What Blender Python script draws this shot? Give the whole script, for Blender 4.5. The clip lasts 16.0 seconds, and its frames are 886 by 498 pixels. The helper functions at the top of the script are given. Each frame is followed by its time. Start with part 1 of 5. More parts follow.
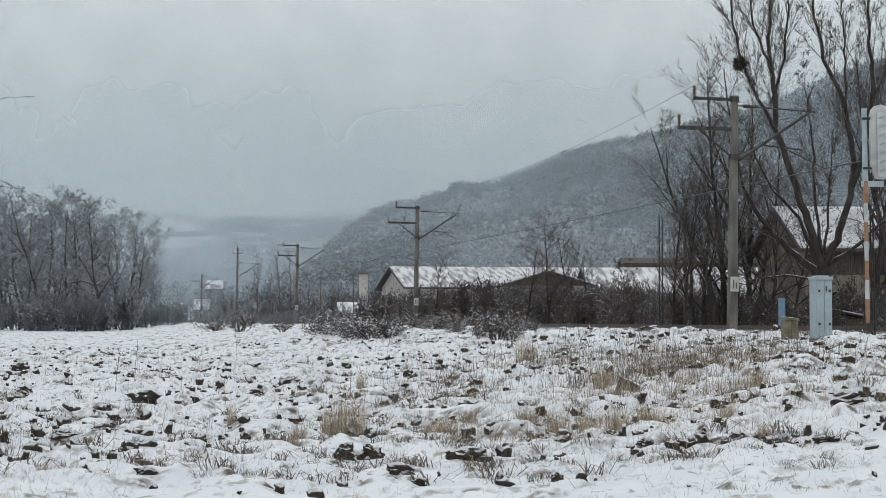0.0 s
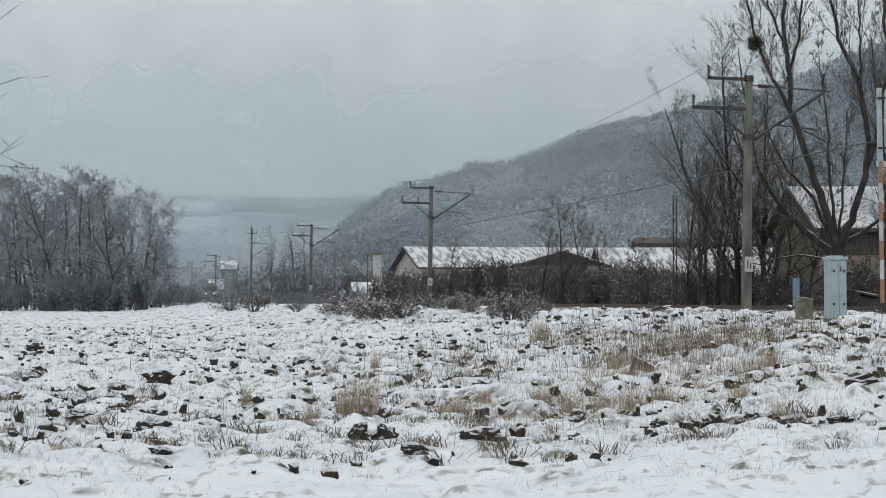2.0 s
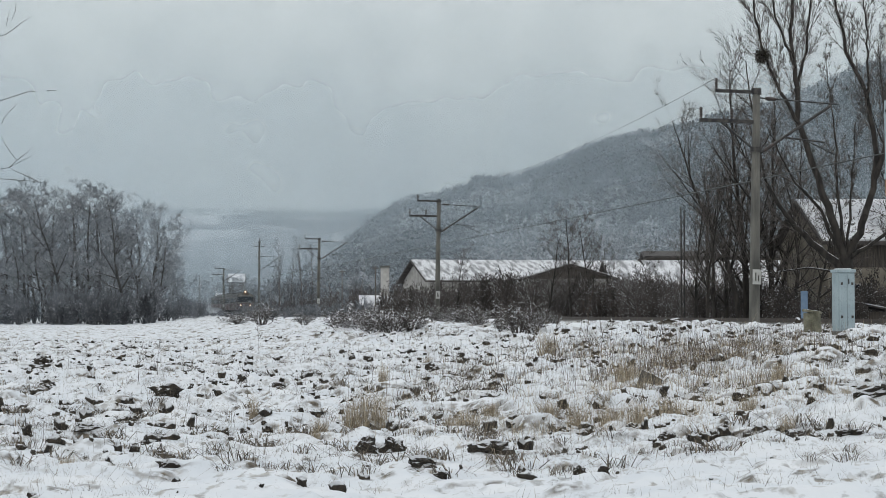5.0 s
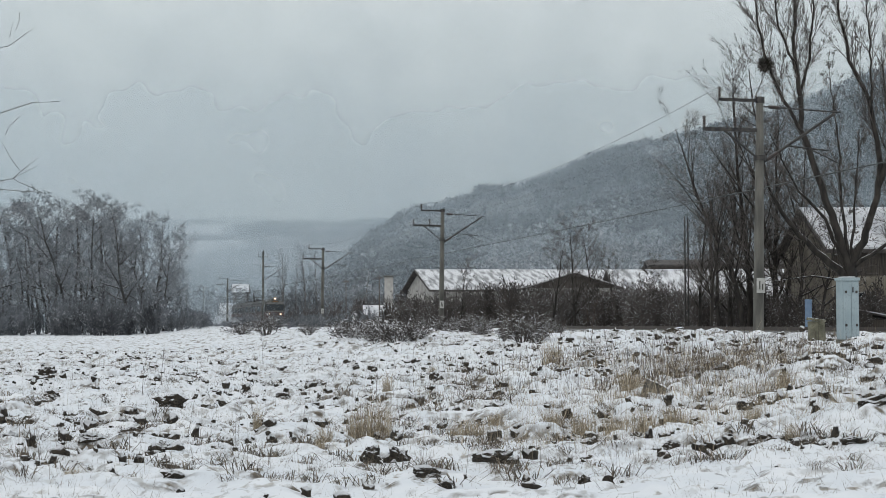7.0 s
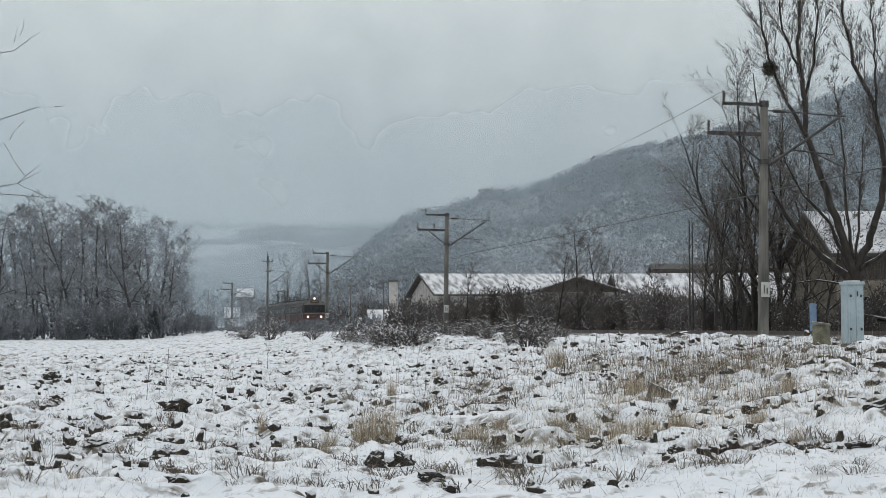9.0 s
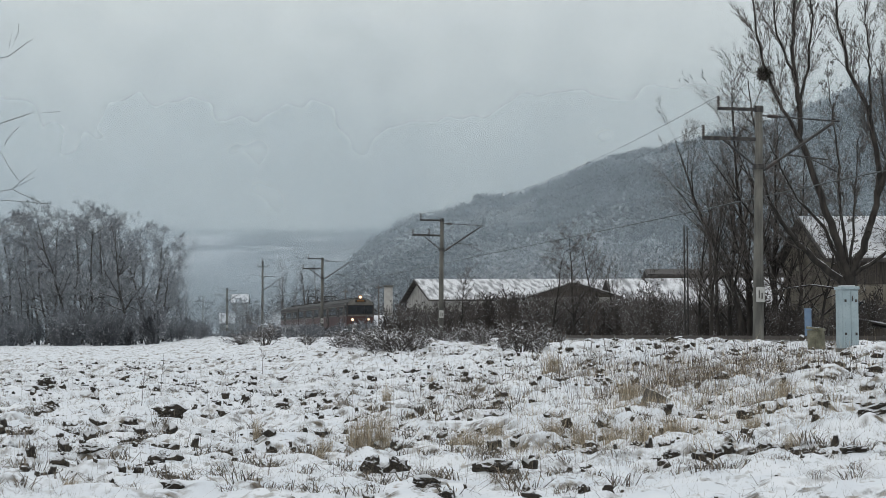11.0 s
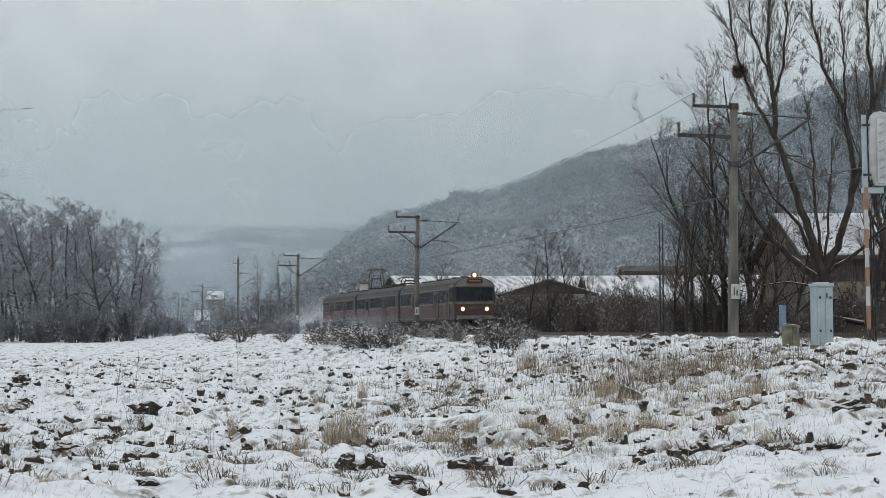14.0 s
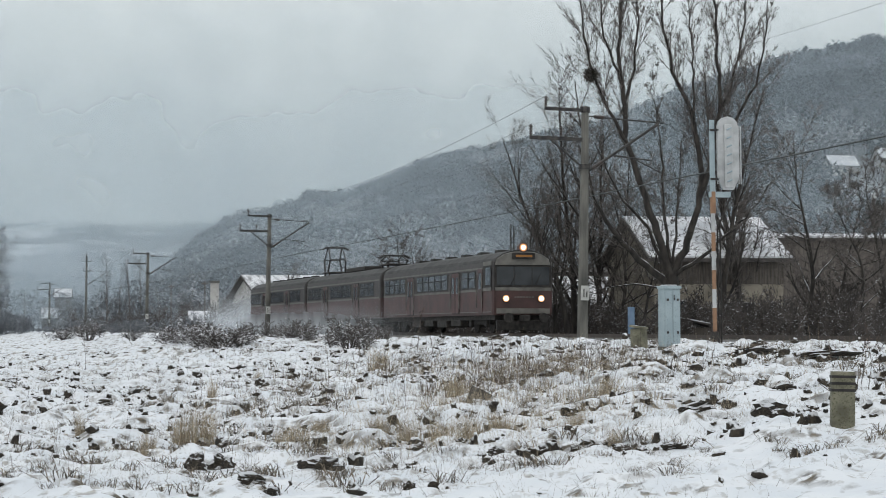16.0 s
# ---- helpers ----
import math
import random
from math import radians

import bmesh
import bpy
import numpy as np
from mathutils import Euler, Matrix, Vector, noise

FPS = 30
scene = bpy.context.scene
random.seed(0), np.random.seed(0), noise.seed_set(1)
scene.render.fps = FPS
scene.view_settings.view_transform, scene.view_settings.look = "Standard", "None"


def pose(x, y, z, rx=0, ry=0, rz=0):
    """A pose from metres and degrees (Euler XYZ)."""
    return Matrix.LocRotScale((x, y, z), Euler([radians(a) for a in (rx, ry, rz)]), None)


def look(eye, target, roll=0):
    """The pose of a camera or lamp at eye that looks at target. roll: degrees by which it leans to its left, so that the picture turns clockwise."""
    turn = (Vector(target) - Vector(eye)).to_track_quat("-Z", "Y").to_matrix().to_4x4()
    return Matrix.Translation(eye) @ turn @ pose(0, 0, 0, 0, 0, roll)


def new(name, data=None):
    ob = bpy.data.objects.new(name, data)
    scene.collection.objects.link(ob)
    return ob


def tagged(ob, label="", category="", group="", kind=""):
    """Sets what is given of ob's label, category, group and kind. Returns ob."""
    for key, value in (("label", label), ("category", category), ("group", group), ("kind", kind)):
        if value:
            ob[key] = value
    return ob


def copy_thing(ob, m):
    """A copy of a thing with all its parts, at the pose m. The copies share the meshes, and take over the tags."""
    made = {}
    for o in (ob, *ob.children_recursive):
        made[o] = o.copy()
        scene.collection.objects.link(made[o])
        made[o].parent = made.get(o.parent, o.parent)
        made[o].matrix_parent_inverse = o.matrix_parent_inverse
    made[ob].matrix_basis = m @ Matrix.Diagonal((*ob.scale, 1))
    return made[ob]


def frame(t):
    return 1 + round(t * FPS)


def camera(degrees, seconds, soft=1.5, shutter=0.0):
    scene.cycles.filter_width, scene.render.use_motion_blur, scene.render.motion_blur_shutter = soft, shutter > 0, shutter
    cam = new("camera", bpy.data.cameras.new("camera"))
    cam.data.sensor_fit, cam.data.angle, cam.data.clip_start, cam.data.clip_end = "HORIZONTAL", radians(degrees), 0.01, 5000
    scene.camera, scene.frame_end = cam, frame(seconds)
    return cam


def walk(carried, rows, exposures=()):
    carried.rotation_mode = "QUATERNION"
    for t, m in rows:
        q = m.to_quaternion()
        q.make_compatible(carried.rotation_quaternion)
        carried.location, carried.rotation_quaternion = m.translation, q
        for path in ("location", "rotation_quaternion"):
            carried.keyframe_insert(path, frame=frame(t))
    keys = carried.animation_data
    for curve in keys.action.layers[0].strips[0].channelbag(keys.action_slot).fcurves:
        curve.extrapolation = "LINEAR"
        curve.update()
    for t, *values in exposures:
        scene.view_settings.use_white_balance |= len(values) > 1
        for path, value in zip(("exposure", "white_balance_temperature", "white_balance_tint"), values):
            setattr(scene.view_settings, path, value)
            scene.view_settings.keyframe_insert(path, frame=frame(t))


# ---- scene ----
EYE = 1.6
cam = camera(27.13, 16.0, soft=0.75, shutter=0.1)
PAN = [  # seconds, yaw, pitch, roll
    (0.0, 0.0, 2.203, 0.0), (0.5, 0.150, 2.054, 0.084), (1.0, 0.265, 1.685, -0.003), (1.5, 0.332, 1.552, -0.097),
    (2.0, 0.434, 1.583, 0.001), (2.5, 0.475, 1.669, 0.001), (3.0, 0.495, 1.784, 0.070), (3.5, 0.519, 1.871, 0.153),
    (4.0, 0.578, 1.906, 0.096), (6.5, 0.741, 2.204, -0.208), (7.0, 0.791, 2.289, -0.237), (7.5, 0.837, 2.360, -0.235),
    (8.0, 0.875, 2.414, -0.226), (8.5, 0.904, 2.425, -0.251), (9.0, 0.928, 2.424, -0.280), (11.5, 0.696, 2.682, -0.364),
    (12.0, 0.597, 2.790, -0.340), (12.5, 0.434, 2.881, -0.254), (13.0, 0.252, 2.907, -0.275), (13.5, 0.173, 2.821, -0.285),
    (14.0, 0.013, 2.489, -0.360), (14.5, -0.119, 2.327, -0.366), (15.0, -0.329, 2.298, -0.301), (15.5, -1.406, 2.348, -0.035),
    (15.6, -2.231, 2.37, -0.03), (15.7, -2.724, 2.39, -0.03), (15.8, -3.462, 2.42, -0.03), (15.9, -3.92, 2.44, -0.03),
    (16.0, -4.604, 2.472, -0.024)]
walk(cam, [(t, pose(0, 0, EYE, 90 + p, 0, w) @ pose(0, 0, 0, 0, 0, r)) for t, w, p, r in PAN],
     [(0.0, -0.02), (9.0, -0.02), (11.5, -0.06), (13.0, -0.06), (14.5, -0.03), (15.5, -0.05), (15.8, 0.03), (16.0, 0.08)])

# ---- light ----
world = bpy.data.worlds.new("overcast")
scene.world = world
world.use_nodes = True
wn, wl = world.node_tree.nodes, world.node_tree.links
wn.clear()
sky = wn.new("ShaderNodeTexSky")
sky.sky_type, sky.sun_disc = "NISHITA", False
sky.sun_elevation, sky.sun_rotation = radians(28), radians(200)
sky.air_density, sky.dust_density = 1.0, 6.0
tc = wn.new("ShaderNodeTexCoord")
sep = wn.new("ShaderNodeSeparateXYZ")
wl.new(tc.outputs["Generated"], sep.inputs[0])
cloud = wn.new("ShaderNodeTexNoise")
cloud.inputs["Scale"].default_value, cloud.inputs["Detail"].default_value = 2.2, 3.0
stretch = wn.new("ShaderNodeMapping")
stretch.inputs["Scale"].default_value = (1, 1, 4.5)
wl.new(tc.outputs["Generated"], stretch.inputs[0])
wl.new(stretch.outputs[0], cloud.inputs["Vector"])
bend = wn.new("ShaderNodeMath")
bend.operation = "MULTIPLY_ADD"
wl.new(cloud.outputs["Fac"], bend.inputs[0])
bend.inputs[1].default_value = 0.12
tilt = wn.new("ShaderNodeMath")
tilt.operation = "MULTIPLY_ADD"
wl.new(sep.outputs["X"], tilt.inputs[0])
tilt.inputs[1].default_value = 0.07
wl.new(sep.outputs["Z"], tilt.inputs[2])
wl.new(tilt.outputs[0], bend.inputs[2])
ramp = wn.new("ShaderNodeValToRGB")
wl.new(bend.outputs[0], ramp.inputs[0])
ramp.color_ramp.interpolation = "B_SPLINE"
els = ramp.color_ramp.elements
els[0].position, els[0].color = 0.04, (0.345, 0.386, 0.402, 1)
els[1].position, els[1].color = 1.0, (0.62, 0.655, 0.69, 1)
for pos, col in ((0.10, (0.39, 0.433, 0.442, 1)), (0.17, (0.496, 0.542, 0.543, 1)), (0.24, (0.598, 0.634, 0.622, 1)),
                 (0.45, (0.64, 0.672, 0.685, 1))):
    e = els.new(pos)
    e.color = col
mixs = wn.new("ShaderNodeMix")
mixs.data_type = "RGBA"
mixs.inputs[0].default_value = 0.06
wl.new(ramp.outputs[0], mixs.inputs[6])
dim = wn.new("ShaderNodeVectorMath")
dim.operation = "SCALE"
dim.inputs["Scale"].default_value = 0.1
wl.new(sky.outputs[0], dim.inputs[0])
wl.new(dim.outputs[0], mixs.inputs[7])
bg = wn.new("ShaderNodeBackground")
bg.inputs[1].default_value = 1.42
wl.new(mixs.outputs[2], bg.inputs[0])
wo = wn.new("ShaderNodeOutputWorld")
wl.new(bg.outputs[0], wo.inputs[0])

sun_data = bpy.data.lights.new("sun", "SUN")
sun_data.energy, sun_data.angle, sun_data.color = 0.25, radians(40), (1.0, 0.97, 0.93)
sun = new("sun", sun_data)
sun.matrix_world = look((0, 0, 60), (12, 30, 0))

# ---- materials ----


def mk(name, c1, c2, scale=4.0, rough=0.85, metal=0.0, bump=0.15, snow=0.0, lo=0.35, hi=0.65, stretch=(1, 1, 1), vary=0.0, spots=None,
       snow_from=0.45, coat=0.0):
    """A weathered surface: two colours mixed by noise, finer grain, optional snow lying on what faces up."""
    m = bpy.data.materials.new(name)
    m.use_nodes = True
    nt = m.node_tree
    N, L = nt.nodes, nt.links
    b = N["Principled BSDF"]
    b.inputs["Metallic"].default_value = metal
    b.inputs["Coat Weight"].default_value = coat
    co = N.new("ShaderNodeTexCoord")
    mp = N.new("ShaderNodeMapping")
    mp.inputs["Scale"].default_value = stretch
    L.new(co.outputs["Object"], mp.inputs[0])
    n1 = N.new("ShaderNodeTexNoise")
    n1.inputs["Scale"].default_value, n1.inputs["Detail"].default_value = scale, 6.0
    L.new(mp.outputs[0], n1.inputs["Vector"])
    r1 = N.new("ShaderNodeMapRange")
    r1.inputs[1].default_value, r1.inputs[2].default_value = lo, hi
    L.new(n1.outputs["Fac"], r1.inputs[0])
    mx = N.new("ShaderNodeMix")
    mx.data_type = "RGBA"
    mx.inputs[6].default_value, mx.inputs[7].default_value = (*c1, 1), (*c2, 1)
    L.new(r1.outputs[0], mx.inputs[0])
    col = mx.outputs[2]
    n2 = N.new("ShaderNodeTexNoise")
    n2.inputs["Scale"].default_value, n2.inputs["Detail"].default_value = scale * 9, 3.0
    L.new(mp.outputs[0], n2.inputs["Vector"])
    if vary:
        oi = N.new("ShaderNodeObjectInfo")
        rr = N.new("ShaderNodeMapRange")
        rr.inputs[3].default_value, rr.inputs[4].default_value = 1 - vary, 1 + vary
        L.new(oi.outputs["Random"], rr.inputs[0])
        vm = N.new("ShaderNodeVectorMath")
        vm.operation = "SCALE"
        L.new(col, vm.inputs[0])
        L.new(rr.outputs[0], vm.inputs["Scale"])
        col = vm.outputs[0]
    if spots:
        r2 = N.new("ShaderNodeMapRange")
        r2.inputs[1].default_value, r2.inputs[2].default_value = 0.55, 0.68
        L.new(n2.outputs["Fac"], r2.inputs[0])
        m3 = N.new("ShaderNodeMix")
        m3.data_type = "RGBA"
        m3.inputs[7].default_value = (*spots, 1)
        L.new(col, m3.inputs[6])
        L.new(r2.outputs[0], m3.inputs[0])
        col = m3.outputs[2]
    if snow:
        g = N.new("ShaderNodeNewGeometry")
        sp = N.new("ShaderNodeSeparateXYZ")
        L.new(g.outputs["Normal"], sp.inputs[0])
        ad = N.new("ShaderNodeMath")
        ad.operation = "MULTIPLY_ADD"
        L.new(n1.outputs["Fac"], ad.inputs[0])
        ad.inputs[1].default_value = 0.5
        L.new(sp.outputs["Z"], ad.inputs[2])
        r3 = N.new("ShaderNodeMapRange")
        r3.inputs[1].default_value, r3.inputs[2].default_value = snow_from + 0.2, snow_from + 0.42
        r3.inputs[4].default_value = snow
        L.new(ad.outputs[0], r3.inputs[0])
        m2 = N.new("ShaderNodeMix")
        m2.data_type = "RGBA"
        m2.inputs[7].default_value = (0.80, 0.82, 0.85, 1)
        L.new(col, m2.inputs[6])
        L.new(r3.outputs[0], m2.inputs[0])
        col = m2.outputs[2]
    L.new(col, b.inputs["Base Color"])
    rg = N.new("ShaderNodeMapRange")
    rg.inputs[3].default_value, rg.inputs[4].default_value = max(0.02, rough - 0.1), min(1, rough + 0.1)
    L.new(n2.outputs["Fac"], rg.inputs[0])
    L.new(rg.outputs[0], b.inputs["Roughness"])
    if bump:
        bp = N.new("ShaderNodeBump")
        bp.inputs["Strength"].default_value, bp.inputs["Distance"].default_value = bump, 0.02
        L.new(n2.outputs["Fac"], bp.inputs["Height"])
        L.new(bp.outputs[0], b.inputs["Normal"])
    return m


def glow(name, col, strength):
    m = bpy.data.materials.new(name)
    m.use_nodes = True
    b = m.node_tree.nodes["Principled BSDF"]
    b.inputs["Base Color"].default_value = (0.2 * col[0], 0.2 * col[1], 0.2 * col[2], 1)
    b.inputs["Emission Color"].default_value = (*col, 1)
    b.inputs["Emission Strength"].default_value = strength
    return m


def mist_material(name, density, scale, colour=(0.57, 0.668, 0.742), sides=0.0, top=0.25):
    """Thin mist: mostly clear, the rest scatters the sky's light; it thins out towards its top (and its sides)."""
    m = bpy.data.materials.new(name)
    m.use_nodes = True
    N, L = m.node_tree.nodes, m.node_tree.links
    N.clear()
    out = N.new("ShaderNodeOutputMaterial")
    mix = N.new("ShaderNodeMixShader")
    clear = N.new("ShaderNodeBsdfTransparent")
    d1, d2 = N.new("ShaderNodeBsdfDiffuse"), N.new("ShaderNodeBsdfTranslucent")
    dm = N.new("ShaderNodeMixShader")
    dm.inputs[0].default_value = 0.5
    for d in (d1, d2):
        d.inputs[0].default_value = (*colour, 1)
    L.new(d1.outputs[0], dm.inputs[1])
    L.new(d2.outputs[0], dm.inputs[2])
    co = N.new("ShaderNodeTexCoord")
    sp = N.new("ShaderNodeSeparateXYZ")
    L.new(co.outputs["Generated"], sp.inputs[0])
    fade = N.new("ShaderNodeMapRange")
    fade.interpolation_type = "SMOOTHSTEP"
    fade.inputs[1].default_value, fade.inputs[2].default_value = 1.0, top
    fade.inputs[4].default_value = density
    L.new(sp.outputs["Z"], fade.inputs[0])
    nz = N.new("ShaderNodeTexNoise")
    nz.inputs["Scale"].default_value = scale
    L.new(co.outputs["Object"], nz.inputs["Vector"])
    nr = N.new("ShaderNodeMapRange")
    nr.interpolation_type = "SMOOTHERSTEP"
    nr.inputs[1].default_value, nr.inputs[2].default_value = 0.15, 0.85
    nr.inputs[3].default_value, nr.inputs[4].default_value = 0.7, 1.2
    L.new(nz.outputs["Fac"], nr.inputs[0])
    ml = N.new("ShaderNodeMath")
    ml.operation = "MULTIPLY"
    L.new(fade.outputs[0], ml.inputs[0])
    L.new(nr.outputs[0], ml.inputs[1])
    fac = ml.outputs[0]
    if sides:
        ab = N.new("ShaderNodeMath")
        ab.operation = "PINGPONG"
        ab.inputs[1].default_value = 0.5
        L.new(sp.outputs["X"], ab.inputs[0])
        sr = N.new("ShaderNodeMapRange")
        sr.interpolation_type = "SMOOTHSTEP"
        sr.inputs[2].default_value = sides
        L.new(ab.outputs[0], sr.inputs[0])
        m4 = N.new("ShaderNodeMath")
        m4.operation = "MULTIPLY"
        L.new(fac, m4.inputs[0])
        L.new(sr.outputs[0], m4.inputs[1])
        fac = m4.outputs[0]
    L.new(fac, mix.inputs[0])
    L.new(clear.outputs[0], mix.inputs[1])
    L.new(dm.outputs[0], mix.inputs[2])
    L.new(mix.outputs[0], out.inputs[0])
    return m


def ground_material():
    """Snow over a rough meadow: bare soil and flattened grass on the steep sides of the lumps, straw flecks between."""
    m = bpy.data.materials.new("snowy_meadow")
    m.use_nodes = True
    N, L = m.node_tree.nodes, m.node_tree.links
    b = N["Principled BSDF"]
    b.inputs["Roughness"].default_value = 0.75
    g = N.new("ShaderNodeNewGeometry")
    sp = N.new("ShaderNodeSeparateXYZ")
    L.new(g.outputs["Normal"], sp.inputs[0])
    co = N.new("ShaderNodeTexCoord")

    def noise_at(scale, detail, stretch=(1, 1, 1)):
        mp = N.new("ShaderNodeMapping")
        mp.inputs["Scale"].default_value = stretch
        L.new(co.outputs["Object"], mp.inputs[0])
        n = N.new("ShaderNodeTexNoise")
        n.inputs["Scale"].default_value, n.inputs["Detail"].default_value = scale, detail
        L.new(mp.outputs[0], n.inputs["Vector"])
        return n.outputs["Fac"]

    def rng(v, a, c, d=0.0, e=1.0):
        r = N.new("ShaderNodeMapRange")
        r.inputs[1].default_value, r.inputs[2].default_value, r.inputs[3].default_value, r.inputs[4].default_value = a, c, d, e
        L.new(v, r.inputs[0])
        return r.outputs[0]

    def math2(op, p, q):
        n = N.new("ShaderNodeMath")
        n.operation, n.use_clamp = op.split("_")[0], op == "ADD"
        for k, v in enumerate((p, q)):
            if isinstance(v, float):
                n.inputs[k].default_value = v
            else:
                L.new(v, n.inputs[k])
        return n.outputs[0]

    def mixc(f, p, q):
        n = N.new("ShaderNodeMix")
        n.data_type = "RGBA"
        L.new(f, n.inputs[0])
        for k, v in ((6, p), (7, q)):
            if isinstance(v, tuple):
                n.inputs[k].default_value = (*v, 1)
            else:
                L.new(v, n.inputs[k])
        return n.outputs[2]

    ps0 = N.new("ShaderNodeSeparateXYZ")
    L.new(g.outputs["Position"], ps0.inputs[0])
    fine = noise_at(7.0, 5.0)
    patch = noise_at(0.35, 3.0)
    steep = math2("SUBTRACT", 1.0, sp.outputs["Z"])
    lump = math2("MULTIPLY", rng(steep, 0.05, 0.13), rng(fine, 0.40, 0.52))
    lump = math2("MULTIPLY", lump, rng(noise_at(0.9, 2.0), 0.45, 0.58))
    fleck = math2("MULTIPLY", rng(noise_at(5.5, 6.0, (1, 0.6, 1)), 0.575, 0.66), rng(patch, 0.38, 0.6, 0.15, 0.85))
    fleck2 = math2("MULTIPLY", rng(noise_at(2.2, 6.0, (1, 0.3, 1)), 0.54, 0.64), rng(ps0.outputs["Y"], 38.0, 85.0, 0.0, 0.9))
    fleck = math2("MAXIMUM", fleck, fleck2)
    crumbs = math2("MULTIPLY", rng(noise_at(9.0, 4.0, (1, 0.6, 1)), 0.60, 0.66), rng(noise_at(0.8, 3.0), 0.42, 0.58))
    crumbs = math2("MULTIPLY", crumbs, rng(ps0.outputs["Y"], 17.0, 26.0, 0.35, 0.9))
    fleck = math2("MAXIMUM", fleck, crumbs)
    soil = mixc(rng(noise_at(11.0, 4.0), 0.35, 0.65), (0.045, 0.038, 0.030), (0.15, 0.12, 0.08))
    straw = mixc(rng(fine, 0.4, 0.6), (0.075, 0.066, 0.05), (0.25, 0.215, 0.16))
    snow = mixc(rng(noise_at(1.3, 5.0), 0.3, 0.7), (0.63, 0.665, 0.705), (0.75, 0.765, 0.785))
    c = mixc(fleck, snow, straw)
    c = mixc(lump, c, soil)
    ps = N.new("ShaderNodeSeparateXYZ")
    L.new(g.outputs["Position"], ps.inputs[0])
    litter = mixc(rng(noise_at(0.06, 5.0), 0.35, 0.65), (0.06, 0.06, 0.06), (0.26, 0.27, 0.28))
    wooded = math2("MULTIPLY", rng(ps.outputs["Z"], 4.0, 12.0), rng(ps.outputs["Y"], 1700.0, 1500.0))
    c = mixc(wooded, c, litter)
    open_far = math2("MULTIPLY", rng(ps.outputs["Y"], 480.0, 560.0), rng(noise_at(0.006, 3.0), 0.60, 0.50))
    ex = math2("MULTIPLY", math2("ADD_FREE", ps.outputs["X"], 262.0), 1 / 50)
    ey = math2("MULTIPLY", math2("ADD_FREE", ps.outputs["Y"], -1790.0), 1 / 55)
    field = rng(math2("ADD_FREE", math2("MULTIPLY", ex, ex), math2("MULTIPLY", ey, ey)), 1.2, 0.8)
    open_far = math2("MULTIPLY", open_far, math2("SUBTRACT", 1.0, field))
    c = mixc(open_far, c, litter)
    L.new(c, b.inputs["Base Color"])
    bp = N.new("ShaderNodeBump")
    bp.inputs["Strength"].default_value, bp.inputs["Distance"].default_value = 0.5, 0.05
    L.new(fine, bp.inputs["Height"])
    L.new(bp.outputs[0], b.inputs["Normal"])
    return m


M_GROUND = ground_material()
M_BALLAST = mk("ballast_stone", (0.02, 0.019, 0.018), (0.075, 0.07, 0.066), 9, 0.95, bump=0.8, snow=0.15, snow_from=0.7)
M_RAIL = mk("rusty_rail", (0.02, 0.016, 0.014), (0.055, 0.04, 0.032), 14, 0.6, 0.6)
M_CONCRETE = mk("weathered_concrete", (0.06, 0.06, 0.055), (0.145, 0.14, 0.125), 2.5, 0.9, stretch=(1, 1, 0.25), bump=0.3, vary=0.12)
M_STEEL = mk("dark_steel", (0.022, 0.022, 0.025), (0.07, 0.065, 0.06), 6, 0.6, 0.4)
M_INSUL = mk("brown_porcelain", (0.02, 0.014, 0.012), (0.045, 0.03, 0.025), 8, 0.35)
M_WIRE = mk("copper_wire", (0.035, 0.04, 0.04), (0.08, 0.085, 0.08), 20, 0.6, 0.5, bump=0)
M_BARK = mk("dark_bark", (0.013, 0.0115, 0.0105), (0.045, 0.039, 0.034), 5, 0.95, bump=0.6, snow=0.85, stretch=(1, 1, 0.3), snow_from=0.72)
M_TWIG = mk("bare_twig", (0.042, 0.037, 0.034), (0.13, 0.114, 0.104), 3, 0.9, bump=0)
M_TWIGSNOW = mk("snow_dusted_twig", (0.045, 0.04, 0.038), (0.125, 0.112, 0.105), 4, 0.9, bump=0, snow=0.72, snow_from=0.45)
M_FROST = mk("frosted_twig", (0.05, 0.055, 0.062), (0.18, 0.192, 0.212), 0.35, 0.9, bump=0, snow=0.4, snow_from=0.45)
M_ROOFSNOW = mk("snow_on_roof", (0.46, 0.48, 0.51), (0.74, 0.75, 0.77), 0.5, 0.8, bump=0.3, spots=(0.36, 0.36, 0.37))
M_ROOFTHIN = mk("thin_patchy_roof_snow", (0.24, 0.245, 0.255), (0.66, 0.67, 0.69), 0.9, 0.85, bump=0.3, spots=(0.20, 0.20, 0.205), stretch=(2.2, 0.5, 0.5), lo=0.38, hi=0.56)
M_ROOFDARK = mk("dark_roofing", (0.035, 0.033, 0.033), (0.09, 0.08, 0.075), 2, 0.9)
M_PLASTER = mk("grey_plaster", (0.30, 0.29, 0.28), (0.46, 0.45, 0.43), 1.2, 0.9)
M_BEIGE = mk("beige_plaster", (0.16, 0.14, 0.112), (0.29, 0.262, 0.215), 0.8, 0.9)
M_WOOD = mk("dark_boards", (0.052, 0.045, 0.039), (0.12, 0.104, 0.09), 3, 0.9, stretch=(6, 6, 0.4))
M_BARN = mk("weathered_brown_boards", (0.085, 0.074, 0.066), (0.17, 0.15, 0.134), 3, 0.9, stretch=(6, 6, 0.4))
M_GLASSDARK = mk("dark_window_glass", (0.012, 0.014, 0.017), (0.03, 0.034, 0.04), 1.5, 0.12, bump=0)

# ---- geometry helpers ----


